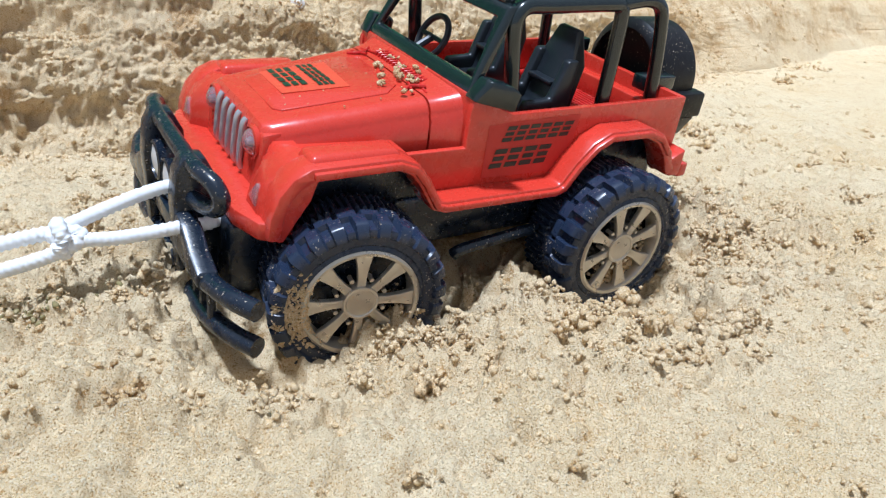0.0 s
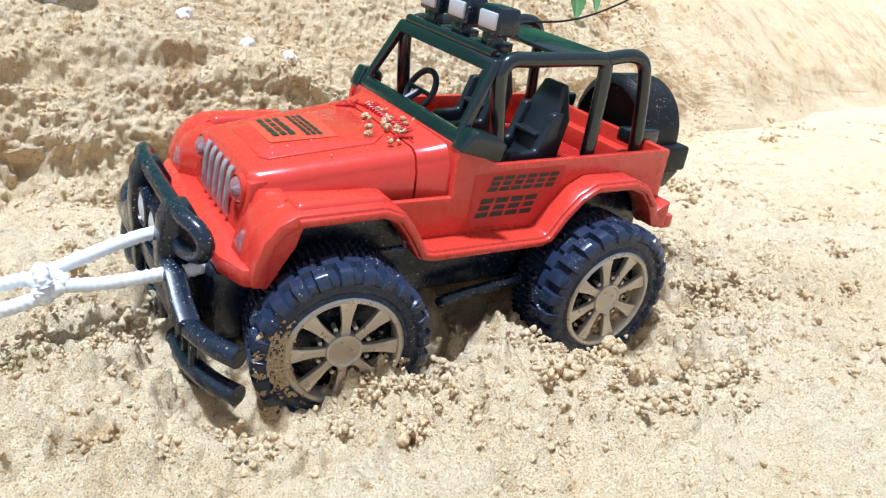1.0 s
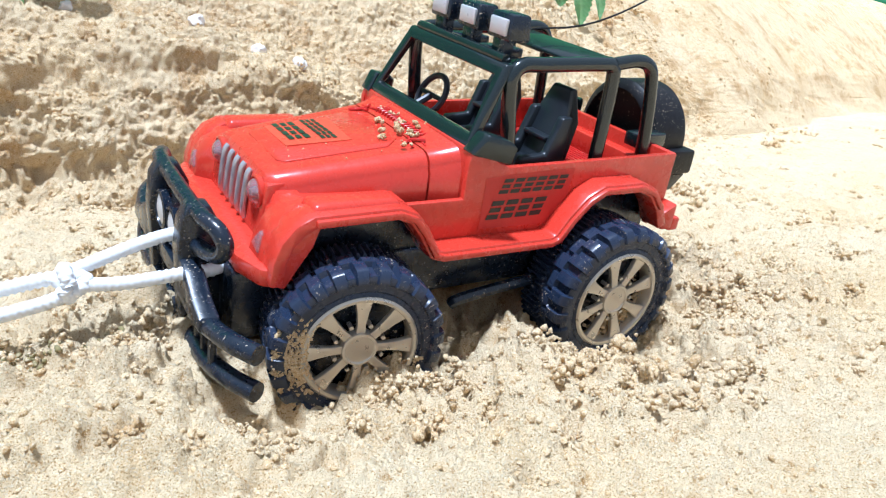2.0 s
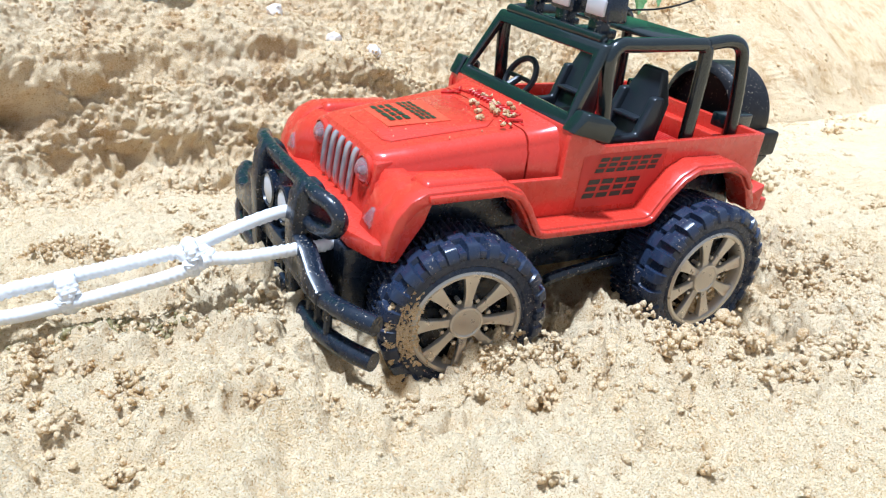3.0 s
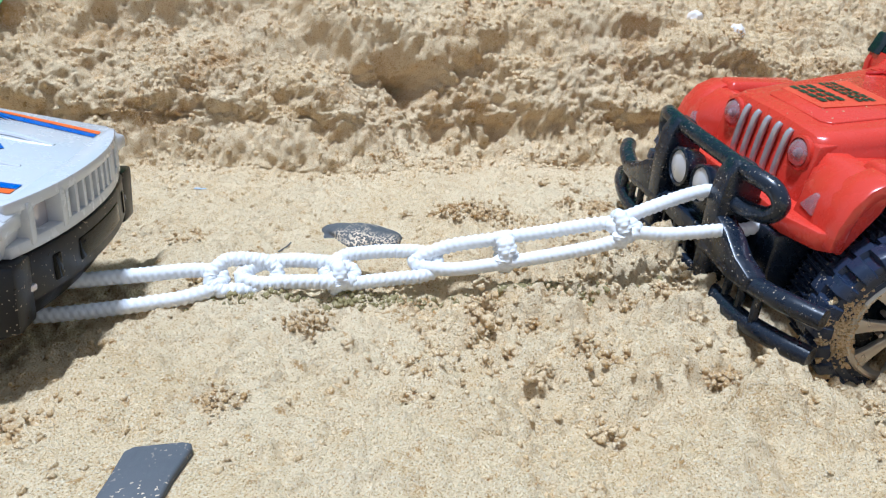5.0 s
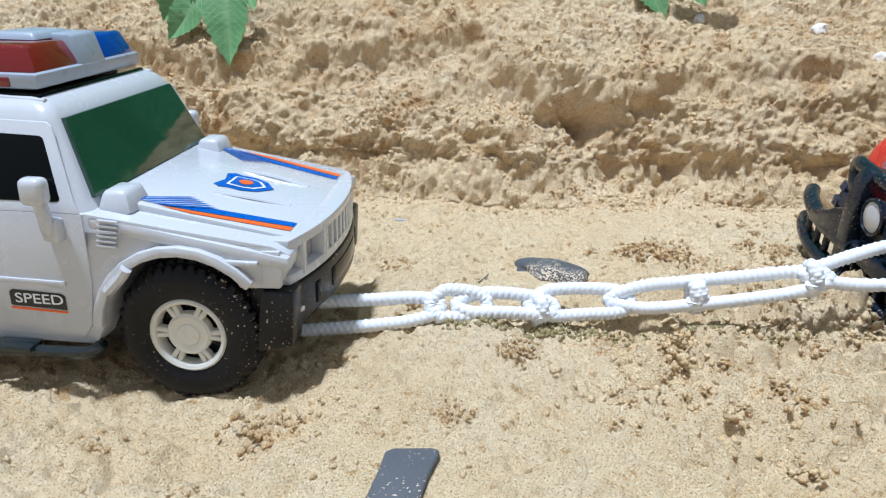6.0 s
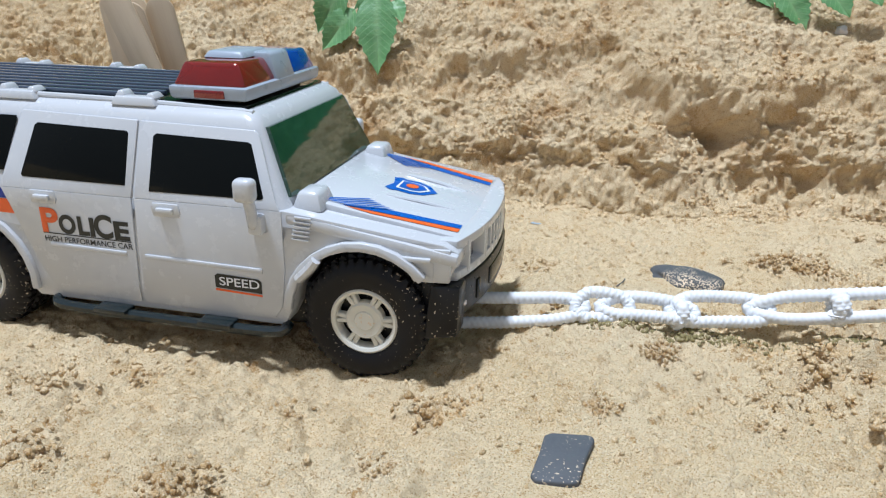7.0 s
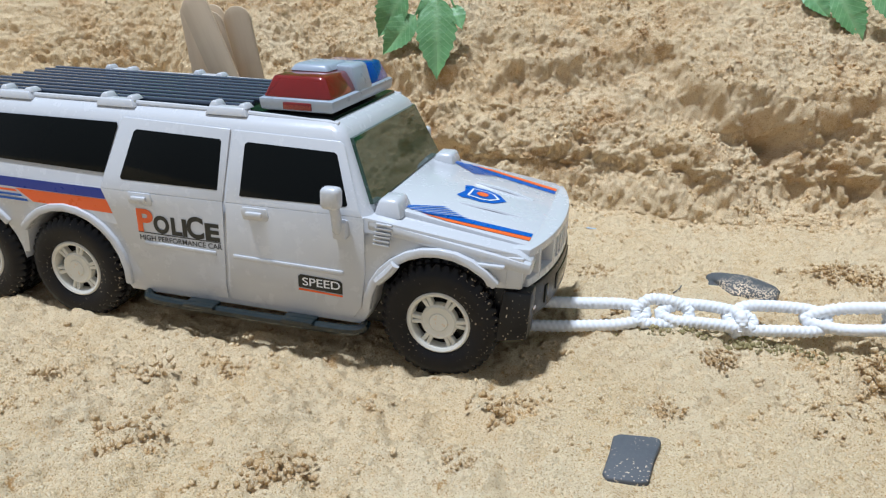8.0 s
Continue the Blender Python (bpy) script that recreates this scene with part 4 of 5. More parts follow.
bm.faces.new([bm.verts.new((5 + 3 * math.cos(a), 3 * math.sin(a), bonnet(5 + 3 * math.cos(a)) + 0.9)) for a in [2 * math.pi * k / 10 for k in range(10)]])
part("shield_dot", bm, ORANGE, shield)

# nose: bowed grille and bumper
def bow(y):
    return 46.5 - 8.5 * (abs(y) / 50.0) ** 2.2


def bowed(ys, z0, z1, back, out=0.0, r=0.6, lean=0.0):
    bm = bmesh.new()
    rings = []
    for y in ys:
        x = bow(y) + out
        rings.append([bm.verts.new(p) for p in ((x - back, y, z0), (x - lean, y, z0), (x, y, z1), (x - back, y, z1))])
    for a, b in zip(rings, rings[1:]):
        for k in range(4):
            bm.faces.new((a[k], a[(k + 1) % 4], b[(k + 1) % 4], b[k]))
    bm.faces.new(rings[0]), bm.faces.new(rings[-1][::-1])
    bmesh.ops.recalc_face_normals(bm, faces=bm.faces)
    return rounded(bm, r, 2, 40)


YS = [-50 + 5 * k for k in range(21)]
gr = bowed(YS, 33, 37, 9)
merge(gr, bowed(YS, 19.5, 23.5, 9))
grille = part("grille_frame", gr, WHITE, police)
for k in range(8):
    y = -21 + 6 * k
    part("grille_bar", box(bow(y) - 6, bow(y) - 0.2, y - 1.3, y + 1.3, 22, 34.5, 0.5), WHITE, grille)
part("grille_back", bowed([-34 + 4 * k for k in range(18)], 22, 35, 3, -5), GREY, grille)
for s in (-1, 1):
    for y0, y1 in ((44, 52), (26, 37)):
        ys = [s * y0, s * (y0 + y1) / 2, s * y1]
        lamp = bowed(ys, 23, 33.5, 3, -4.5)
        part("headlight", lamp, GLASS if y0 > 40 else SILVER, grille)
    for y in (24, 40, 54):
        part("lamp_post", box(bow(y) - 7, bow(y) + 0.1, s * y - 2, s * y + 2, 21, 35, 0.6), WHITE, grille)
bp = bowed([-53 + 5.3 * k for k in range(21)], 3, 19.2, 14, 0.6, 1.2)
merge(bp, bowed([-50 + 5 * k for k in range(21)], -7, 4, 14, -1.5, 1.5, lean=7))
for s in (-1, 1):
    merge(bp, prism([(25, -6), (40, -3), (41, 19.4), (28.5, 19.4)], s * 44, s * 56.5, 1.5))
bumper = part("front_bumper", bp, DARK, police, "charcoal front bumper")
part("bumper_mouth", bowed([-20 + 4 * k for k in range(11)], 7, 15, 2, 1.1), GLASS, bumper)
for s in (-1, 1):
    part("tow_slot", bowed([s * 31, s * 33, s * 35], 6, 15, 2, 1.2), GLASS, bumper)
    part("bumper_lamp", bowed([s * 44, s * 46, s * 48], 7, 9.5, 2, 1.4), SILVER, bumper)

# roof
roof = part("roof_panel", prism([(-54.5, 82.6), (-100, 83.4), (-100, 85.0), (-55.5, 84.3)], -39.5, 39.5, 0.3), GLASS, police, "dark glossy roof panel")
deck = part("roof_deck", box(-272, -101, -36, 36, 83, 84.6, 0.4), GLASS, police, "dark ribbed roof deck")
rib0 = part("deck_rib", box(-270, -103, -1.3, 1.3, 84.2, 86.6, 0.8), RIB_SHEEN, deck)
rib0.matrix_basis = pose(0, -0.033, 0)
for k in range(1, 9):
    again(rib0, deck, pose(0, -0.033 + 0.00825 * k, 0))
for s in (-1, 1):
    part("roof_rail", tube([(-52, s * 41, 82), (-110, s * 40, 84), (-200, s * 40, 84.5), (-274, s * 39, 83.5)], 1.3, 8), WHITE, police)
    for x in (-107, -167, -227):
        mount = box(x - 11, x + 11, s * 40 - 4.5, s * 40 + 3.5, 82.6, 86.4, 0.7, taper=(2, 1.2))
        merge(mount, box(x - 10, x - 4.5, s * 38.5 - 4, s * 38.5 + 4, 85.6, 88.6, 0.7, taper=(1.6, 1.0)))
        merge(mount, box(x + 4.5, x + 10, s * 38.5 - 4, s * 38.5 + 4, 85.6, 88.0, 0.7, taper=(1.6, 1.0)))
        part("rack_mount", mount, WHITE, police)

# roof lights
base = box(-92, -56, -38.5, 38.5, 85.5, 91.5, 1.6, taper=(-0.8, -0.8))
lights = part("roof_light", base, GREY, police, "pale grey roof light base")
part("foot", box(-86, -62, -30, 30, 83.6, 86, 0.6), DARK, lights)
part("red_lens", box(-91, -57, -37.5, -6, 91.2, 101, 1.4, taper=(4.5, 3.0)), LAMP_RED, lights, "red translucent lens")
part("blue_lens", box(-91, -57, 9, 37.5, 91.2, 101, 1.4, taper=(4.5, 3.0)), LAMP_BLUE, lights, "blue translucent lens")
part("bracket", box(-93, -55, -9, 11, 88, 103, 1.6, taper=(4.2, 0.5)), GREY, lights)
part("siren_cover", box(-86, -66, -20, 6, 101, 104, 1.0, taper=(2, 2)), GREY, lights)
part("slot", box(-80, -66, -39.6, -38, 86.6, 90, 0.4), LAMP_RED, lights)


# lettering and stripes on the flanks
def words(text, size, x, z, material, parent, s=-1, out=1.2, width=None, bold=0.0):
    cu = bpy.data.curves.new("words", "FONT")
    cu.body, cu.size, cu.offset = text, size / 1000, bold / 1000
    tmp = bpy.data.objects.new("words", cu)
    scene.collection.objects.link(tmp)
    bpy.context.view_layer.update()
    me = bpy.data.meshes.new_from_object(tmp.evaluated_get(bpy.context.evaluated_depsgraph_get()))
    bpy.data.objects.remove(tmp)
    span = [v.co.x for v in me.vertices]
    stretch = width / 1000 / (max(span) - min(span)) if width else 1.0
    me.materials.append(material)
    ob = new("lettering", me)
    ob.parent = parent
    ob.matrix_basis = pose(x / 1000, s * (flank(z) + out) / 1000, z / 1000, 90, 0, 0 if s < 0 else 180) @ Matrix.Diagonal((stretch, 1, 1, 1))
    return ob


def flank_patch(poly, material, parent, name="stripe", out=1.15, s=-1, label=""):
    bm = bmesh.new()
    bm.faces.new([bm.verts.new((x, s * (flank(z) + out), z)) for x, z in poly])
    return part(name, bm, material, parent, label)


rear_near = [o for o in police.children if o.name.startswith("rear_door")][0]
front_near = [o for o in police.children if o.name.startswith("front_door")][0]
words("P", 15.5, -151.6, 26.9, ORANGE, rear_near, width=9.0, bold=0.55)
words("O", 11.6, -142.0, 27.0, PRINT, rear_near, width=8.6, bold=0.5)
words("L", 11.6, -132.6, 26.9, PRINT, rear_near, width=5.8, bold=0.5)
words("I", 11.6, -126.6, 26.8, PRINT, rear_near, width=2.4, bold=0.5)
words("C", 14.6, -124.0, 26.6, PRINT, rear_near, width=9.2, bold=0.5)
words("E", 11.4, -114.4, 26.5, PRINT, rear_near, width=7.6, bold=0.5)
flank_patch([(-151, 25.9), (-106, 25.3), (-106, 25.8), (-151, 26.4)], PRINT, rear_near, "rule")
words("HIGH PERFORMANCE CAR", 3.7, -150.8, 22.2, PRINT, rear_near, width=45.0, bold=0.04)
badge = flank_patch([(-67, 9), (-65.5, 8.8), (-45, 8), (-45, 13.6), (-46.5, 14.6), (-65.5, 15.4), (-67, 14.4)], PRINT, front_near, "badge", label="black badge with white lettering")
words("SPEED", 5.6, -65.0, 10.2, WHITE_PRINT, badge, out=1.4, width=18.8, bold=0.06)
flank_patch([(-67, 7.4), (-45, 6.6), (-45, 7.5), (-67, 8.4)], ORANGE, front_near, "rule")
for s in (-1, 1):
    flank_patch([(-286, 42), (-168, 40.5), (-166.5, 45), (-168, 45.6), (-286, 47)], NAVY, police, out=0.5, s=s, label="deep blue stripe")
    flank_patch([(-222, 40.8), (-167.8, 40.2), (-163, 33.4), (-212, 34.4)], ORANGE, police, out=0.5, s=s, label="orange stripe")
    for k in range(3):
        flank_patch([(-286, 41 - k * 2.4), (-222 + k * 3, 40 - k * 2.3), (-221 + k * 3, 38.8 - k * 2.3), (-286, 39.8 - k * 2.4)], BLUE if k else ORANGE, police, out=0.5, s=s)


# wheels
def police_tyre():
    """One moulding with three staggered rows of small blocks."""
    n = 240
    profile = [(14.6, -9.5), (16, -10.6), (22, -11.2), (24.8, -10.4), (25.9, -8.8), (26.1, -8.2), (26.3, -3.4), (26.4, -3.0), (26.5, -2.6), (26.5, 3.0), (26.4, 3.4), (26.3, 3.8), (26.0, 9.2), (25.5, 10.5), (20, 11), (14.6, 9)]
    bm = bmesh.new()
    rings = []
    for r, y in profile:
        ring = []
        for k in range(n):
            a = 2 * math.pi * k / n
            block = (k + (3 if -2.7 < y < 3.1 else 0)) % 6 < 4 and -8.9 < y < 9.3 and abs(abs(y) - 3.2) > 0.21
            q = r + (1.4 if block and y > -8.5 else 0.7 if block else 0.0)
            ring.append(bm.verts.new((q * math.cos(a), y, q * math.sin(a))))
        rings.append(ring)
    for a, b in zip(rings, rings[1:]):
        for k in range(n):
            bm.faces.new((a[k], a[(k + 1) % n], b[(k + 1) % n], b[k]))
    return bm


def police_wheel():
    """A round-shouldered tyre with fine tread on a six-hole rim; the outer face looks along -y."""
    hub = lathe([(0.5, -4), (14, -4), (14.4, 10), (0.5, 10)], 32)
    tyre = police_tyre()
    rim = lathe([(14.8, -6), (14.8, -9.8), (14.0, -10.4), (12.8, -9.8), (12.2, -7.5), (12.2, -4.5), (14.6, -4.5)], 48, close=False)
    for i in range(6):
        merge(rim, box(6, 13, -8.8, -5.5, -1.0, 1.0, 0.4, 1), Matrix.Rotation(2 * math.pi * i / 6 + 0.11, 4, "Y"))
        merge(rim, box(6, 13, -8.8, -5.5, -1.0, 1.0, 0.4, 1), Matrix.Rotation(2 * math.pi * i / 6 - 0.11, 4, "Y"))
    merge(rim, lathe([(0.3, -9.4), (4.0, -9.5), (4.4, -9.0), (7.4, -9.4), (8.4, -8.6), (8.6, -5.5), (0.3, -5.5)], 36))
    return hub, tyre, rim


hub, tyre, rim = police_wheel()
w0 = part("wheel", hub, DARK, police)
t0, r0 = part("tyre", tyre, TYRE_GREY, w0, "matt black tyre with fine tread"), part("rim", rim, RIM_WHITE, w0, "off-white plastic rim")
k = 0
for x in (0, -194, -255):
    for s in (-1, 1):
        m = pose(x / 1000, s * 0.0478, 0, 0, 0, 180 if s > 0 else 0) @ Matrix.Rotation(radians(23 * k), 4, "Y")
        if k == 0:
            w0.matrix_basis = m
        else:
            w = again(w0, police, m)
            again(t0, w)
            again(r0, w)
        k += 1

# craft sticks: foot x, y, height, lean about x and y, turn
STICKS = [
    (-0.536, 0.167, 0.000, -2, -21, 40),
    (-0.572, 0.153, -0.012, -3, -8, 44),
    (-0.564, 0.163, -0.014, -3, -10, 30),
    (-0.556, 0.169, -0.016, 2, -12, 46),
    (-0.552, 0.179, -0.014, 3, -9, 40),
]
WEEDS = [
    ((-0.566, 0.352, 0.146), [
        ((-0.556, 0.342, 0.136), (-0.535, 0.318, 0.079), 0.034),
        ((-0.574, 0.336, 0.122), (-0.590, 0.312, 0.092), 0.026),
        ((-0.586, 0.336, 0.140), (-0.602, 0.318, 0.104), 0.030),
        ((-0.545, 0.350, 0.130), (-0.528, 0.340, 0.116), 0.014),
        ((-0.566, 0.348, 0.140), (-0.566, 0.330, 0.112), 0.012)]),
    ((-0.318, 0.556, 0.150), [
        ((-0.337, 0.536, 0.150), (-0.312, 0.533, 0.132), 0.020),
        ((-0.314, 0.540, 0.150), (-0.285, 0.534, 0.117), 0.028),
        ((-0.288, 0.548, 0.156), (-0.258, 0.543, 0.128), 0.030),
        ((-0.262, 0.556, 0.156), (-0.240, 0.552, 0.136), 0.024)]),
    ((-0.002, 0.770, 0.150), [
        ((-0.004, 0.752, 0.162), (0.001, 0.742, 0.127), 0.022),
        ((0.010, 0.756, 0.160), (0.016, 0.748, 0.138), 0.014)]),
    ((0.172, 0.975, 0.150), [
        ((0.166, 0.948, 0.176), (0.176, 0.936, 0.124), 0.032),
        ((0.190, 0.952, 0.170), (0.198, 0.942, 0.134), 0.018),
        ((0.150, 0.952, 0.172), (0.142, 0.944, 0.140), 0.022)]),
]

# ---- tow rope: white braided cord in linked loops between the cars ----
ROPE = plastic("white_braided_cord", (0.78, 0.79, 0.80), 0.8, relief=0.4)
CORD = 0.0029


def braid(u, a):
    return 0.86 + 0.26 * abs(math.sin(u * 2 * math.pi / 0.0056 + 1.5 * a)) * abs(math.sin(u * 2 * math.pi / 0.0056 - 1.5 * a))


rope = root("tow_rope", Matrix.Translation((-0.23, 0.21, 0.0)), "white braided cord in linked loops tied between the cars", "rope")
BACK = Matrix.Translation((0.23, -0.21, 0.0))


def cord_loop(name, pts, closed=True):
    bm = tube(pts, CORD, 16, closed, steps=26, surface=braid)
    bmesh.ops.transform(bm, matrix=BACK, verts=bm.verts)
    return part(name, bm, ROPE, rope, mm=False, sharp=80)


def link(p, q, spread, sag=0.0, sway=0.0):
    """A long narrow loop from p to q whose two strands lie spread apart."""
    p, q, sp = Vector(p), Vector(q), Vector(spread)
    d = (q - p).normalized()
    mid = [p.lerp(q, t) - Vector((0, 0, sag * 4 * t * (1 - t))) + Vector((0.6, -0.8, 0)) * sway * math.sin(math.pi * t) for t in (0.15, 0.4, 0.65, 0.87)]
    there = [m + sp * k for m, k in zip(mid, (0.95, 1.05, 1.0, 0.9))]
    back = [m - sp * k for m, k in zip(reversed(mid), (0.9, 1.0, 1.05, 0.95))]
    return [p - d * 0.001, *there, q + sp * 0.45 + d * 0.001, q - sp * 0.45 + d * 0.001, *back]


cord_loop("loop", link((-0.338, 0.140, 0.002), (-0.2785, 0.1858, 0.0050), (0.0022, -0.0042, -0.0040), 0.001))
cord_loop("loop", link((-0.2795, 0.1852, 0.0060), (-0.2605, 0.1975, 0.0055), (0.0014, -0.0036, -0.0046), -0.001))
cord_loop("loop", link((-0.2700, 0.1915, 0.0060), (-0.2360, 0.2150, 0.0040), (0.0016, -0.0040, -0.0026), -0.002))
cord_loop("loop", link((-0.2445, 0.2115, 0.0050), (-0.209, 0.2385, 0.0055), (0.0020, -0.0042, -0.0042), -0.001))
cord_loop("loop", link((-0.2155, 0.235, 0.0065), (-0.1345, 0.2685, 0.0245), (0.0016, -0.0030, -0.0040), 0.001))
POST = JEEP @ Vector((0.1290, 0.0275, 0.0250))
SIDE = (JEEP.to_3x3() @ Vector((0, 1, 0)))
tie = Vector((-0.1400, 0.2665, 0.0255))
fwd = (JEEP.to_3x3() @ Vector((1, 0, 0)))
cord_loop("loop", [tie + fwd * 0.001, tie.lerp(POST, 0.35) - SIDE * 0.0045 + Vector((0, 0, 0.004)), POST - SIDE * 0.0072 + fwd * 0.008 + Vector((0, 0, 0.006)), POST - SIDE * 0.0066 - fwd * 0.010 + Vector((0, 0, 0.005)), POST - fwd * 0.0155 + Vector((0, 0, 0.002)), POST + SIDE * 0.0072 - fwd * 0.009 - Vector((0, 0, 0.004)), POST + SIDE * 0.0076 + fwd * 0.008 - Vector((0, 0, 0.005)), tie.lerp(POST, 0.35) + SIDE * 0.0040 - Vector((0, 0, 0.004))])


def knot(centre, axis, r=0.0048, turns=2):
    """A short lashing wound round both strands."""
    c, ax = Vector(centre), Vector(axis).normalized()
    a = ax.cross(Vector((0, 0, 1))).normalized()
    b = ax.cross(a)
    return [c + a * math.cos(t) * r + b * math.sin(t) * r * 1.25 + ax * (k / 14 - turns / 2) * 0.0042 for k, t in ((k, 2 * math.pi * k / 7) for k in range(7 * turns + 1))]


cord_loop("lashing", knot((-0.1800, 0.2505, 0.0125), (0.8, 0.4, 0.18)), False)
cord_loop("lashing", knot((-0.2395, 0.2125, 0.0035), (0.8, 0.6, 0.0), 0.0040, 1), False)
cord_loop("lashing", knot((-0.1375, 0.2675, 0.0245), (0.8, 0.4, 0.18), 0.0046, 1), False)

# ---- stones, chips and the rope's painted shadow ----
CHIP = plastic("dark_slate_chip", (0.085, 0.092, 0.102), 0.7, dust=0.5, relief=0.5, grain=0.3)
STONE = plastic("dark_slate_stone", (0.075, 0.082, 0.088), 0.8, dust=2.0, relief=1.0, grain=0.5)
ROPE_SHADE = plastic("olive_rope_shade", (0.24, 0.20, 0.08), 0.95, dust=1.2, relief=1.0, grain=0.5)


def over(x, y):
    """Height of the sand at a place."""
    hit, where, _, _ = ground.ray_cast(Vector((x, y, 1.0)), Vector((0, 0, -1)))
    return where.z if hit else 0.0


def stone(name, x, y, rx, ry, rz, turn, sink, label, seed):
    bm = bmesh.new()
    bmesh.ops.create_icosphere(bm, subdivisions=4, radius=1)
    for v in bm.verts:
        k = 1 + 0.22 * noise.noise(v.co * 1.6 + Vector((seed, 0, 0))) + 0.05 * noise.noise(v.co * 6)
        v.co = Vector((v.co.x * rx, v.co.y * ry, v.co.z * rz)) * k
    ob = part(name, bm, STONE, mm=False, sharp=60)
    ob.matrix_basis = pose(x, y, over(x, y) - sink, 0, 0, turn)
    return tagged(ob, label, "stone")


stone("slate_stone", -0.2625, 0.2770, 0.021, 0.0125, 0.0062, 2, -0.0002, "dark grey slate stone half buried in the sand", 1.0)
chip = prism([(-0.0088, -0.0138), (0.0030, -0.0136), (0.0056, -0.0122), (0.0080, 0.0000), (0.0112, 0.0112), (0.0110, 0.0134), (0.0085, 0.0142), (-0.0040, 0.0136), (-0.0064, 0.0118), (-0.0078, 0.0020), (-0.0104, -0.0110)], -0.006, 0.0012, 0.0010, 3, axis="z")
chip_ob = part("slate_chip", chip, CHIP, mm=False)
chip_ob.matrix_basis = pose(-0.2298, 0.0872, over(-0.2298, 0.0872) + 0.0008, 1, -1, 30)
tagged(chip_ob, "flat dark grey slate chip pressed into the sand", "stone")


# ---- loose crumbs of sand ----
def crumb_shapes(level, count, seed):
    out = []
    for k in range(count):
        bm = bmesh.new()
        bmesh.ops.create_icosphere(bm, subdivisions=level, radius=1)
        for v in bm.verts:
            v.co *= 1 + 0.6 * noise.noise(v.co * 1.4 + Vector((seed + k * 7.3, 0, 0))) + 0.55 * noise.noise(v.co * 3.3 + Vector((0, seed + k, 0)))
        bm.verts.ensure_lookup_table()
        out.append((np.array([v.co[:] for v in bm.verts]), np.array([[v.index for v in f.verts] for f in bm.faces])))
        bm.free()
    return out


TINY, SMALL, LARGE = crumb_shapes(0, 8, 11.0), crumb_shapes(1, 6, 3.0), crumb_shapes(2, 8, 40.0)


def heap(name, places, label, material=SAND_CRUMB, category="sand"):
    """One mesh of many crumbs; places holds (point, radius)."""
    vs, fs, base = [], [], 0
    for p, r in places:
        v, f = (LARGE if r > 0.0020 else SMALL if r > 0.0009 else TINY)[int(rng.integers(6))]
        q = Euler(rng.random(3) * 6.28).to_matrix()
        sc = np.array((1, 0.8 + 0.4 * rng.random(), 0.7 + 0.3 * rng.random())) * r
        vs.append((v * sc) @ np.array(q).T + np.array(p))
        fs.append(f + base)
        base += len(v)
    vs, fs = np.concatenate(vs), np.concatenate(fs)
    me = bpy.data.meshes.new(name)
    me.vertices.add(len(vs))
    me.vertices.foreach_set("co", vs.ravel())
    me.loops.add(fs.size)
    me.loops.foreach_set("vertex_index", fs.ravel())
    me.polygons.add(len(fs))
    me.polygons.foreach_set("loop_start", np.arange(0, fs.size, 3))
    me.update(calc_edges=True)
    me.shade_smooth()
    me.materials.append(material)
    return tagged(new(name, me), label, category, kind="stuff")


def scattered(count, x0, x1, y0, y1, weight, r0, r1, steepness=2.2):
    out, tries = [], 0
    while len(out) < count and tries < count * 30:
        tries += 1
        x, y = x0 + (x1 - x0) * rng.random(), y0 + (y1 - y0) * rng.random()
        if rng.random() > weight(x, y):
            continue
        hit, w, n, _ = ground.ray_cast(Vector((x, y, 1.0)), Vector((0, 0, -1)))
        if hit:
            r = r0 + (r1 - r0) * rng.random() ** steepness
            out.append((w + n * r * 0.1, r))
    return out


def patchy(x, y, k, f=22.0):
    return float(np.clip(value_noise(np.array(x * f), np.array(y * f), k) + 0.5, 0, 1))


def clear_of_cars(x, y):
    u, w = (x - JC.x) * -0.8517 + (y - JC.y) * -0.5240, (x - JC.x) * 0.5240 + (y - JC.y) * -0.8517
    return 0.0 if abs(u) < 0.125 and abs(w) < 0.05 else 1.0


def clods(seeds, lo=14, hi=24, core=0.36, wide=0.62, high=0.50, grain=0.26):
    """Each place becomes a clod of crumbs pressed together."""
    out = []
    for p, r in seeds:
        out.append((p + Vector((0, 0, r * 0.10)), r * core))
        for _ in range(int(rng.integers(lo, hi))):
            g = rng.normal(size=3) * r
            out.append((p + Vector((g[0] * wide, g[1] * wide, abs(g[2]) * high)), r * (0.13 + grain * rng.random() ** 1.5)))
    return out


churned = lambda x, y: clear_of_cars(x, y) * float(looseness(np.array(x), np.array(y))) * patchy(x, y, 61) ** 1.3 * 1.6
churn = scattered(3500, -0.22, 0.32, 0.15, 0.52, churned, 0.0005, 0.0020, 2.5)
churn += clods([(Vector((x, y, over(x, y))), r) for x, y, r in ((0.086, 0.272, 0.0075), (0.093, 0.262, 0.0060), (0.112, 0.262, 0.0070), (0.128, 0.270, 0.0065), (0.060, 0.262, 0.0055), (0.020, 0.262, 0.0055), (-0.020, 0.232, 0.0050), (0.010, 0.240, 0.0060))], 18, 30)
churn += clods(scattered(560, -0.20, 0.30, 0.15, 0.50, lambda x, y: churned(x, y) * float(looseness(np.array(x), np.array(y))), 0.0016, 0.0060, 2.6))
heap("sand_crumbs", churn, "pale crumbs and clods of churned sand round the jeep")
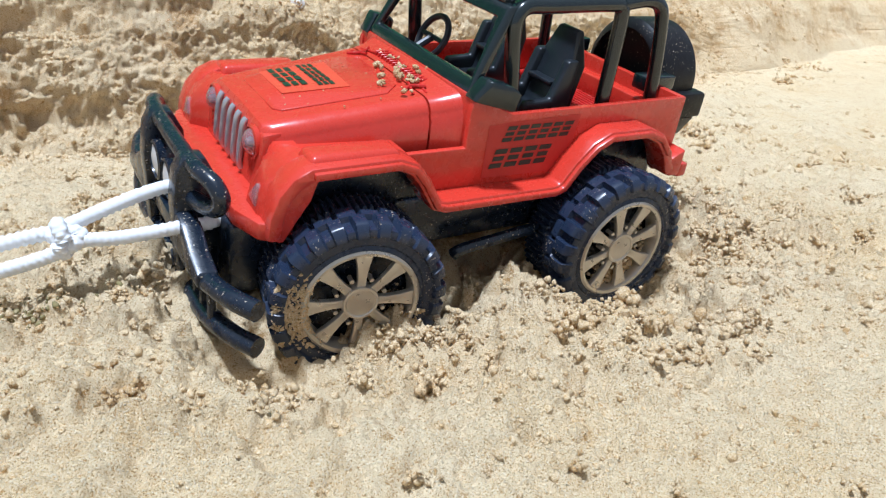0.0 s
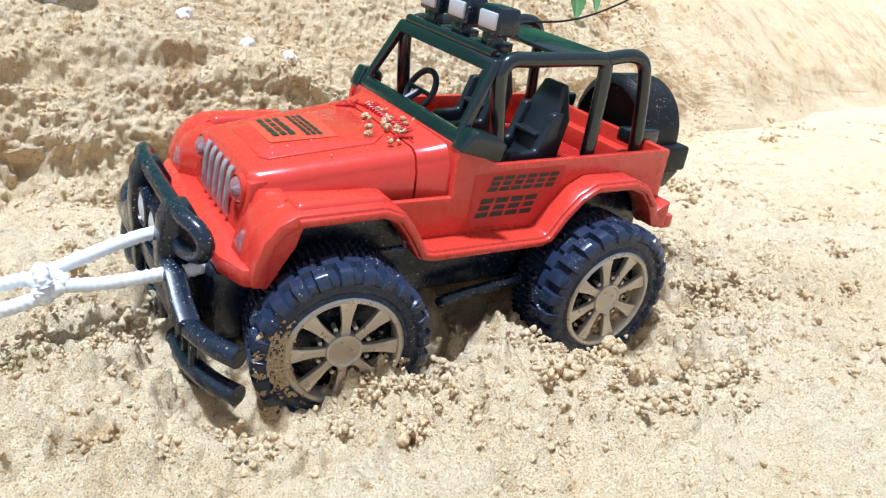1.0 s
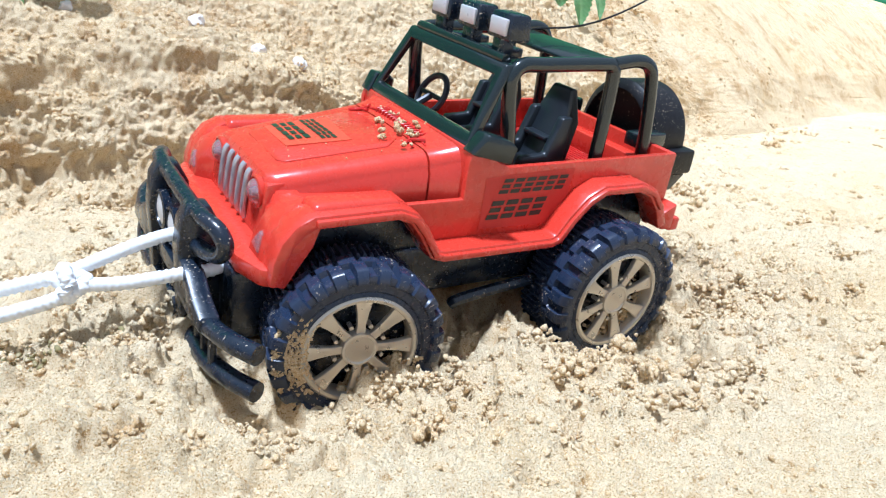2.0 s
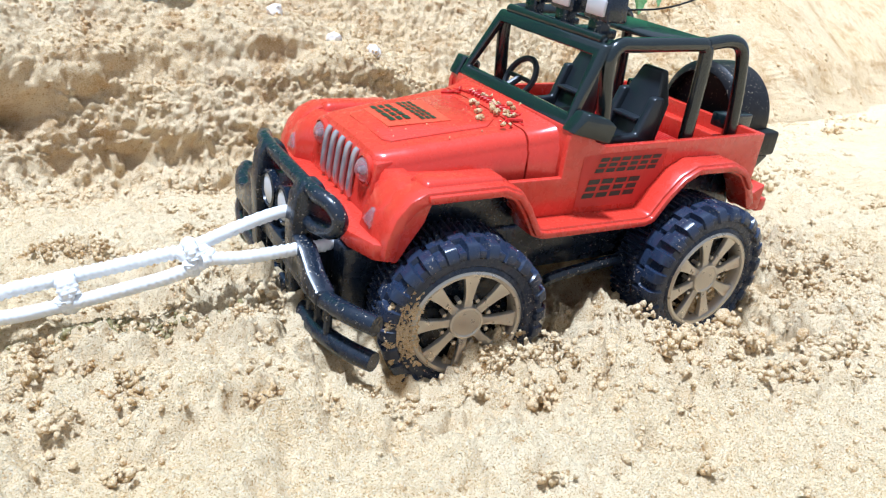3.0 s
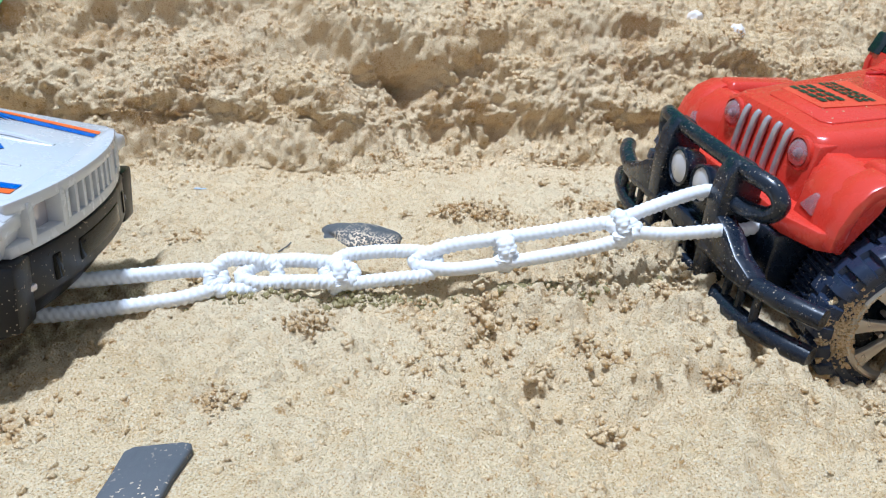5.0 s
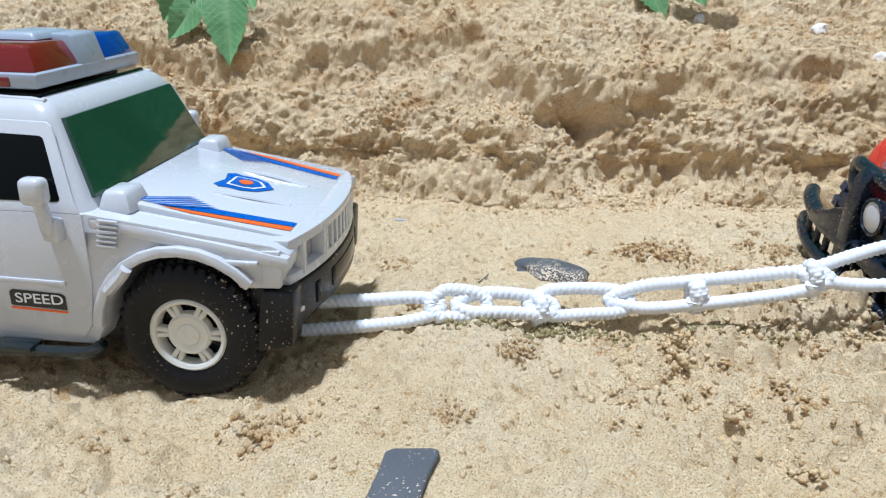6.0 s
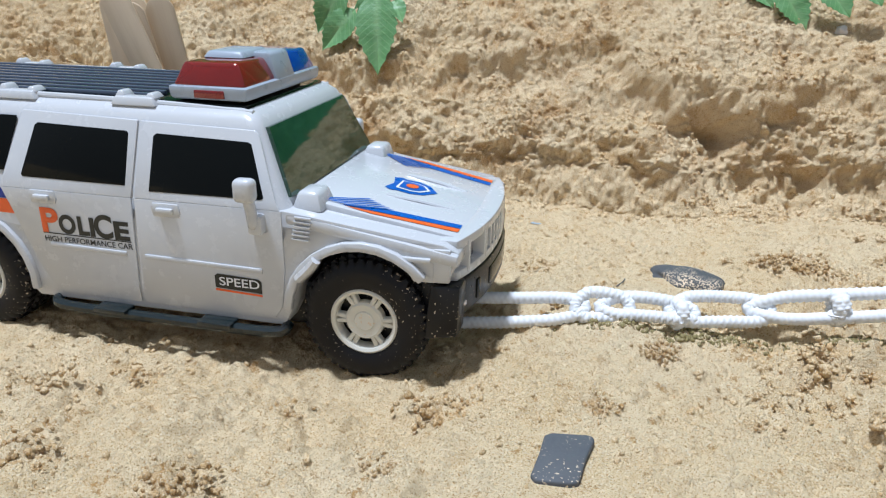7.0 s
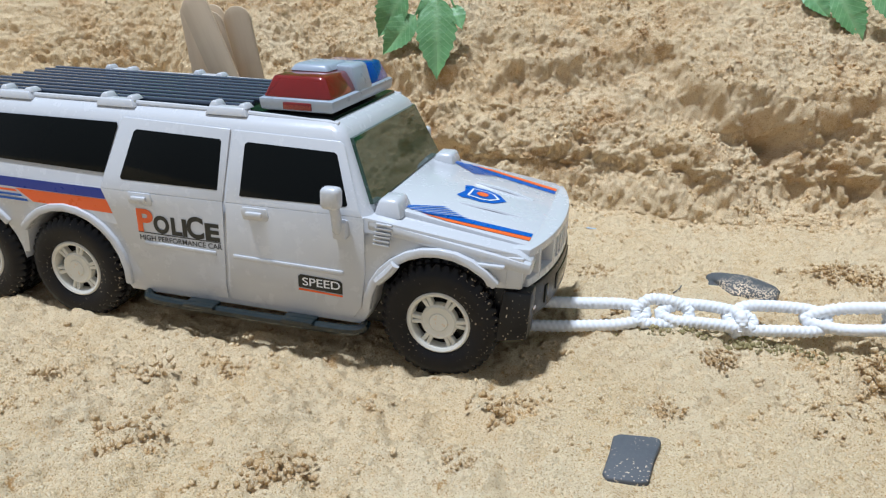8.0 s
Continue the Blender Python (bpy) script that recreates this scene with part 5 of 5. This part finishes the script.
fine = scattered(10000, -0.62, 0.40, -0.06, 0.50, lambda x, y: patchy(x, y, 71, 30.0) ** 3, 0.0004, 0.0016, 3.0) + clods(scattered(170, -0.62, 0.40, -0.06, 0.50, lambda x, y: patchy(x, y, 73, 24.0) ** 4, 0.0016, 0.0045, 1.6))
far = lambda x, y: patchy(x, y, 75, 14.0) ** 3
fine += scattered(2500, 0.15, 1.0, 0.30, 1.25, far, 0.0008, 0.0030, 2.2) + clods(scattered(110, 0.15, 0.95, 0.30, 1.2, far, 0.0030, 0.0085, 1.8), 14, 24, 0.5, 0.8, 0.35, 0.26)
heap("sand_grains", fine, "loose grains and small crumbs on the packed sand")
# ordinary sand clods; their brown colour stands for shading
heap("shaded_clods", clods([(Vector((x, y, over(x, y) - r * 0.25)), r) for x, y, r in LUMPS] + [(Vector((x + 0.8 * r, y + 0.3 * r, over(x + 0.8 * r, y + 0.3 * r) - r * 0.2)), r * 0.7) for x, y, r in LUMPS], 40, 60, 0.30, 0.95, 0.22, 0.13), "brownish clods of sand lying on the track, coloured as if shaded", SAND_SHADED)


def on_bank_weight(x, y):
    s, n = AX.x * x + AX.y * y, AN.x * x + AN.y * y
    up = n - float(foot_line(np.array(s)))
    return ((0.9 if up < 0.05 else 0.45) * (0.2 + 0.9 * patchy(x, y, 81, 26.0) ** 2)) if up > -0.014 else 0.0
heap("bank_crumbs", scattered(34000, -0.85, 0.60, 0.02, 1.02, on_bank_weight, 0.0005, 0.0020, 2.6) + clods(scattered(260, -0.85, 0.55, 0.02, 0.98, on_bank_weight, 0.0020, 0.0045, 2.4)), "pale crumbs and clods lying on the bank")

# crumbs that cling to the jeep
hoodcrumbs = []
for x, y, k in ((22, 4, 9), (30, -3, 7), (27, 14, 8), (19, -8, 6), (36, 9, 6), (24, 22, 6), (16, 12, 5), (40, 20, 5), (20, -20, 3), (33, 30, 3)):
    hoodcrumbs += [(JEEP @ Vector(((x + rng.normal() * 1.6) / 1000, (y + rng.normal() * 2.0) / 1000, (hood_height(x) + 1.7 + rng.random() * 1.2) / 1000)), 0.0006 + 0.0013 * rng.random() ** 2) for _ in range(k)]
for _ in range(46):
    x, y = 20 + 80 * rng.random(), rng.normal() * 24
    if abs(y) < 33:
        hoodcrumbs.append((JEEP @ Vector((x / 1000, y / 1000, (hood_height(x) + 0.9) / 1000)), 0.0002 + 0.0003 * rng.random()))
heap("hood_crumbs", hoodcrumbs, "crumbs of sand spilled on the jeep's hood")
caked = []
FW = Vector((0.0725, 0.069, 0.0))
TURN_W = Matrix.Rotation(radians(-9), 3, "Z")
for _ in range(1100):
    a = radians(185 + rng.normal() * 17)
    rr = 0.023 + 0.014 * rng.random()
    local = Vector((-rr * math.cos(a), 0.0150 + 0.002 * rng.random(), rr * math.sin(a)))
    caked.append((JEEP @ (FW + TURN_W @ local), 0.0005 + 0.0008 * rng.random() ** 2))
for _ in range(26):
    a = radians(185 + rng.normal() * 20)
    rr = 0.023 + 0.012 * rng.random()
    caked.append((JEEP @ (FW + TURN_W @ Vector((-rr * math.cos(a), 0.0148 + 0.001 * rng.random(), rr * math.sin(a)))), 0.0014 + 0.0012 * rng.random()))
RW = Vector((-0.0725, 0.069, 0.0))
for _ in range(420):
    a = radians(-58 + rng.normal() * 34)
    rr = 0.012 + 0.0125 * rng.random()
    caked.append((JEEP @ (RW + Vector((rr * math.cos(a) * -1, 0.010 + 0.003 * rng.random(), rr * math.sin(a)))), 0.0004 + 0.0008 * rng.random()))
heap("wheel_sand", caked, "golden sand caked in the jeep's wheels", SAND_CRUMB)

# olive crumbs that paint the rope's greenish shadow on the sand
algae = []
for cx, cy, n in ((-0.236, 0.205, 90), (-0.215, 0.222, 80), (-0.172, 0.246, 110), (-0.150, 0.252, 60), (-0.262, 0.186, 40)):
    for _ in range(n):
        t = rng.normal() * 0.012
        x, y = cx + t * 0.82 + rng.normal() * 0.0016, cy + t * 0.5 + rng.normal() * 0.0016
        algae.append((Vector((x, y, over(x, y) + 0.0002)), 0.0005 + 0.0010 * rng.random()))
heap("rope_shade_crumbs", algae, "olive crumbs on the sand standing for the rope's shadow", ROPE_SHADE, "algae")

# a thin dark fibre and chalky lumps
part_f = part("twig", tube([(0, 0, 0), (0.0005, 0.006, 0.0004), (-0.0008, 0.012, 0.0002)], 0.00035, 6, steps=5), STONE, mm=False)
part_f.matrix_basis = pose(-0.287, 0.243, over(-0.287, 0.243) + 0.0006)
tagged(part_f, "thin dark plant fibre lying on the sand", "twig")
CHALK = plastic("chalky_white", (0.80, 0.74, 0.68), 0.9, relief=1.0, grain=0.6)
for k, (x, y, z, r) in enumerate(((-0.181, 0.580, 0.106, 0.0062), (-0.106, 0.588, 0.082, 0.0058), (-0.137, 0.588, 0.094, 0.0050), (-0.265, 0.553, 0.108, 0.0045))):
    bm = bmesh.new()
    bmesh.ops.create_icosphere(bm, subdivisions=3, radius=r)
    for v in bm.verts:
        v.co *= 1 + 0.35 * noise.noise(v.co * 260 + Vector((k * 5.0, 0, 0))) + 0.2 * noise.noise(v.co * 800)
    hit, w, n, _ = ground.ray_cast(Vector((x, y, 1.0)), Vector((0, 0, -1)))
    lump = part("chalk_lump", bm, CHALK, mm=False)
    lump.matrix_basis = Matrix.Translation(w + n * r * 0.3)
    tagged(lump, "whitish chalky lump lying on the sand bank", "lump", "chalky lumps on the bank")

# a scrap of pale blue paper
PAPER = plastic("pale_blue_paper", (0.42, 0.50, 0.60), 0.8, relief=0.5)
scrap = part("paper_scrap", prism([(-0.0034, -0.0009), (-0.0008, -0.0012), (0.0030, -0.0004), (0.0036, 0.0008), (0.0004, 0.0006), (-0.0030, 0.0012)], 0, 0.0003, 0, axis="z"), PAPER, mm=False)
scrap.matrix_basis = pose(-0.374, 0.300, over(-0.374, 0.300) + 0.0004, 6, 4, 30)
tagged(scrap, "tiny scrap of pale blue paper lying on sand", "scrap")

# ---- craft sticks behind the police car ----
WOOD, wnt, wb = nodes_of("birch_wood")
wtc = wnt.nodes.new("ShaderNodeTexCoord").outputs["Object"]
wmap = wnt.nodes.new("ShaderNodeMapping")
wmap.inputs["Scale"].default_value = (220, 220, 14)
wnt.links.new(wtc, wmap.inputs[0])
wgrain = noise_node(wnt, 1.0, 4, 0.6, wmap.outputs[0])
wnt.links.new(mix(wnt, wgrain, (0.58, 0.44, 0.28), (0.76, 0.62, 0.44)), wb.inputs["Base Color"])
wb.inputs["Roughness"].default_value = 0.65
bump(wnt, wb, wgrain, 0.4, 0.0005)


def craft_stick(x, y, z, lean_x, lean_y, turn):
    """A flat wooden stick with round ends, standing in the sand."""
    half, length = 0.0088, 0.15
    pts = [(half * math.cos(a), length - half + half * math.sin(a)) for a in [math.pi * k / 12 for k in range(13)]]
    pts += [(half * math.cos(a), half + half * math.sin(a)) for a in [math.pi + math.pi * k / 12 for k in range(13)]]
    ob = part("craft_stick", prism(pts, -0.0009, 0.0009, 0.0005), WOOD, mm=False)
    ob.matrix_basis = pose(x, y, z, lean_x, lean_y, turn)
    return tagged(ob, "pale birch craft stick stuck upright in the sand", "craft stick", "craft sticks in the sand")


for row in STICKS:
    craft_stick(*row)


# ---- weeds on the bank ----
LEAF, lnt, lb_ = nodes_of("green_leaf")
ltc = lnt.nodes.new("ShaderNodeTexCoord").outputs["Object"]
lcol = mix(lnt, noise_node(lnt, 60, 4, coords=ltc), (0.09, 0.23, 0.07), (0.19, 0.37, 0.15))
lsep = lnt.nodes.new("ShaderNodeSeparateXYZ")
lnt.links.new(ltc, lsep.inputs[0])


def leaf_math(op, a, b=None):
    n = lnt.nodes.new("ShaderNodeMath")
    n.operation = op
    for sock, v in zip(n.inputs, (a, b)):
        if isinstance(v, bpy.types.NodeSocket):
            lnt.links.new(v, sock)
        elif v is not None:
            sock.default_value = v
    return n.outputs[0]


# side veins run forward from the rib
across = leaf_math("ABSOLUTE", lsep.outputs[1])
vein = leaf_math("SINE", leaf_math("MULTIPLY", leaf_math("SUBTRACT", lsep.outputs[0], across), 1150.0))
vein = leaf_math("MAXIMUM", ramp(lnt, vein, (0.86, 0.0), (0.98, 1.0)), ramp(lnt, across, (0.0004, 1.0), (0.0009, 0.0)))
lcol = mix(lnt, leaf_math("MULTIPLY", vein, 0.55), lcol, (0.30, 0.46, 0.22))
lnt.links.new(lcol, lb_.inputs["Base Color"])
lb_.inputs["Roughness"].default_value = 0.45
lb_.inputs["Subsurface Weight"].default_value = 0.1
lb_.inputs["Subsurface Radius"].default_value = (0.002, 0.004, 0.001)
bump(lnt, lb_, noise_node(lnt, 350, 3, coords=ltc), 0.5, 0.001)


def leaf_mesh(length, width, droop, fold, teeth=9):
    """A toothed leaf along +x, folded along its rib, with thickness."""
    bm = bmesh.new()
    n = teeth * 2
    rows = []
    for i in range(n + 1):
        t = i / n
        w = width / 2 * (math.sin(math.pi * min(1, t * 1.02) ** 0.72) ** 0.9) * (1.0 if i % 2 else 0.88) + 0.0002
        x, z = length * t, -droop * t * t
        ring = []
        for k in (-2, -1, 0, 1, 2):
            y = w * k / 2
            zz = z + abs(y) * fold + (0.0006 if k == 0 else 0) * -1 + 0.0008 * math.sin(6 * t + k) + (0.0005 if i % 4 == 1 and k else 0)
            ring.append((x + abs(y) * 0.18 * (1 if i % 2 else 0.6), y, zz))
        rows.append(ring)
    up = [[bm.verts.new(p) for p in r] for r in rows]
    dn = [[bm.verts.new((p[0], p[1], p[2] - 0.0003)) for p in r] for r in rows]
    for a, b, f in ((up, up, 1), (dn, dn, 0)):
        for i in range(n):
            for k in range(4):
                q = (a[i][k], a[i + 1][k], a[i + 1][k + 1], a[i][k + 1])
                bm.faces.new(q if f else q[::-1])
    for i in range(n):
        for k in (0, 4):
            bm.faces.new((up[i][k], up[i + 1][k], dn[i + 1][k], dn[i][k]))
    return bm


def weed(base, leaves, label):
    e = root("weed", Matrix.Translation(base), label, "plant", "weeds on the bank")
    b = Vector(base)
    for stem, tip, width in leaves:
        stem, tip = Vector(stem), Vector(tip)
        d = tip - stem
        part("stem", tube([(0, 0, 0), (stem - b) * 0.5 + Vector((0, 0, 0.006)), stem - b], 0.0009, 6, steps=5), LEAF, e, mm=False)
        lf = part("leaf", leaf_mesh(d.length, width, d.length * 0.12, 0.22), LEAF, e, mm=False)
        x = d.normalized()
        toward = Vector((0.45, -0.75, 0.5))
        y = toward.cross(x).normalized()
        z = x.cross(y)
        lf.matrix_basis = Matrix.Translation(stem - b) @ Matrix((x, y, z)).transposed().to_4x4()


for base, leaves in WEEDS:
    weed(base, leaves, "green weed with toothed leaves hanging over the bank")
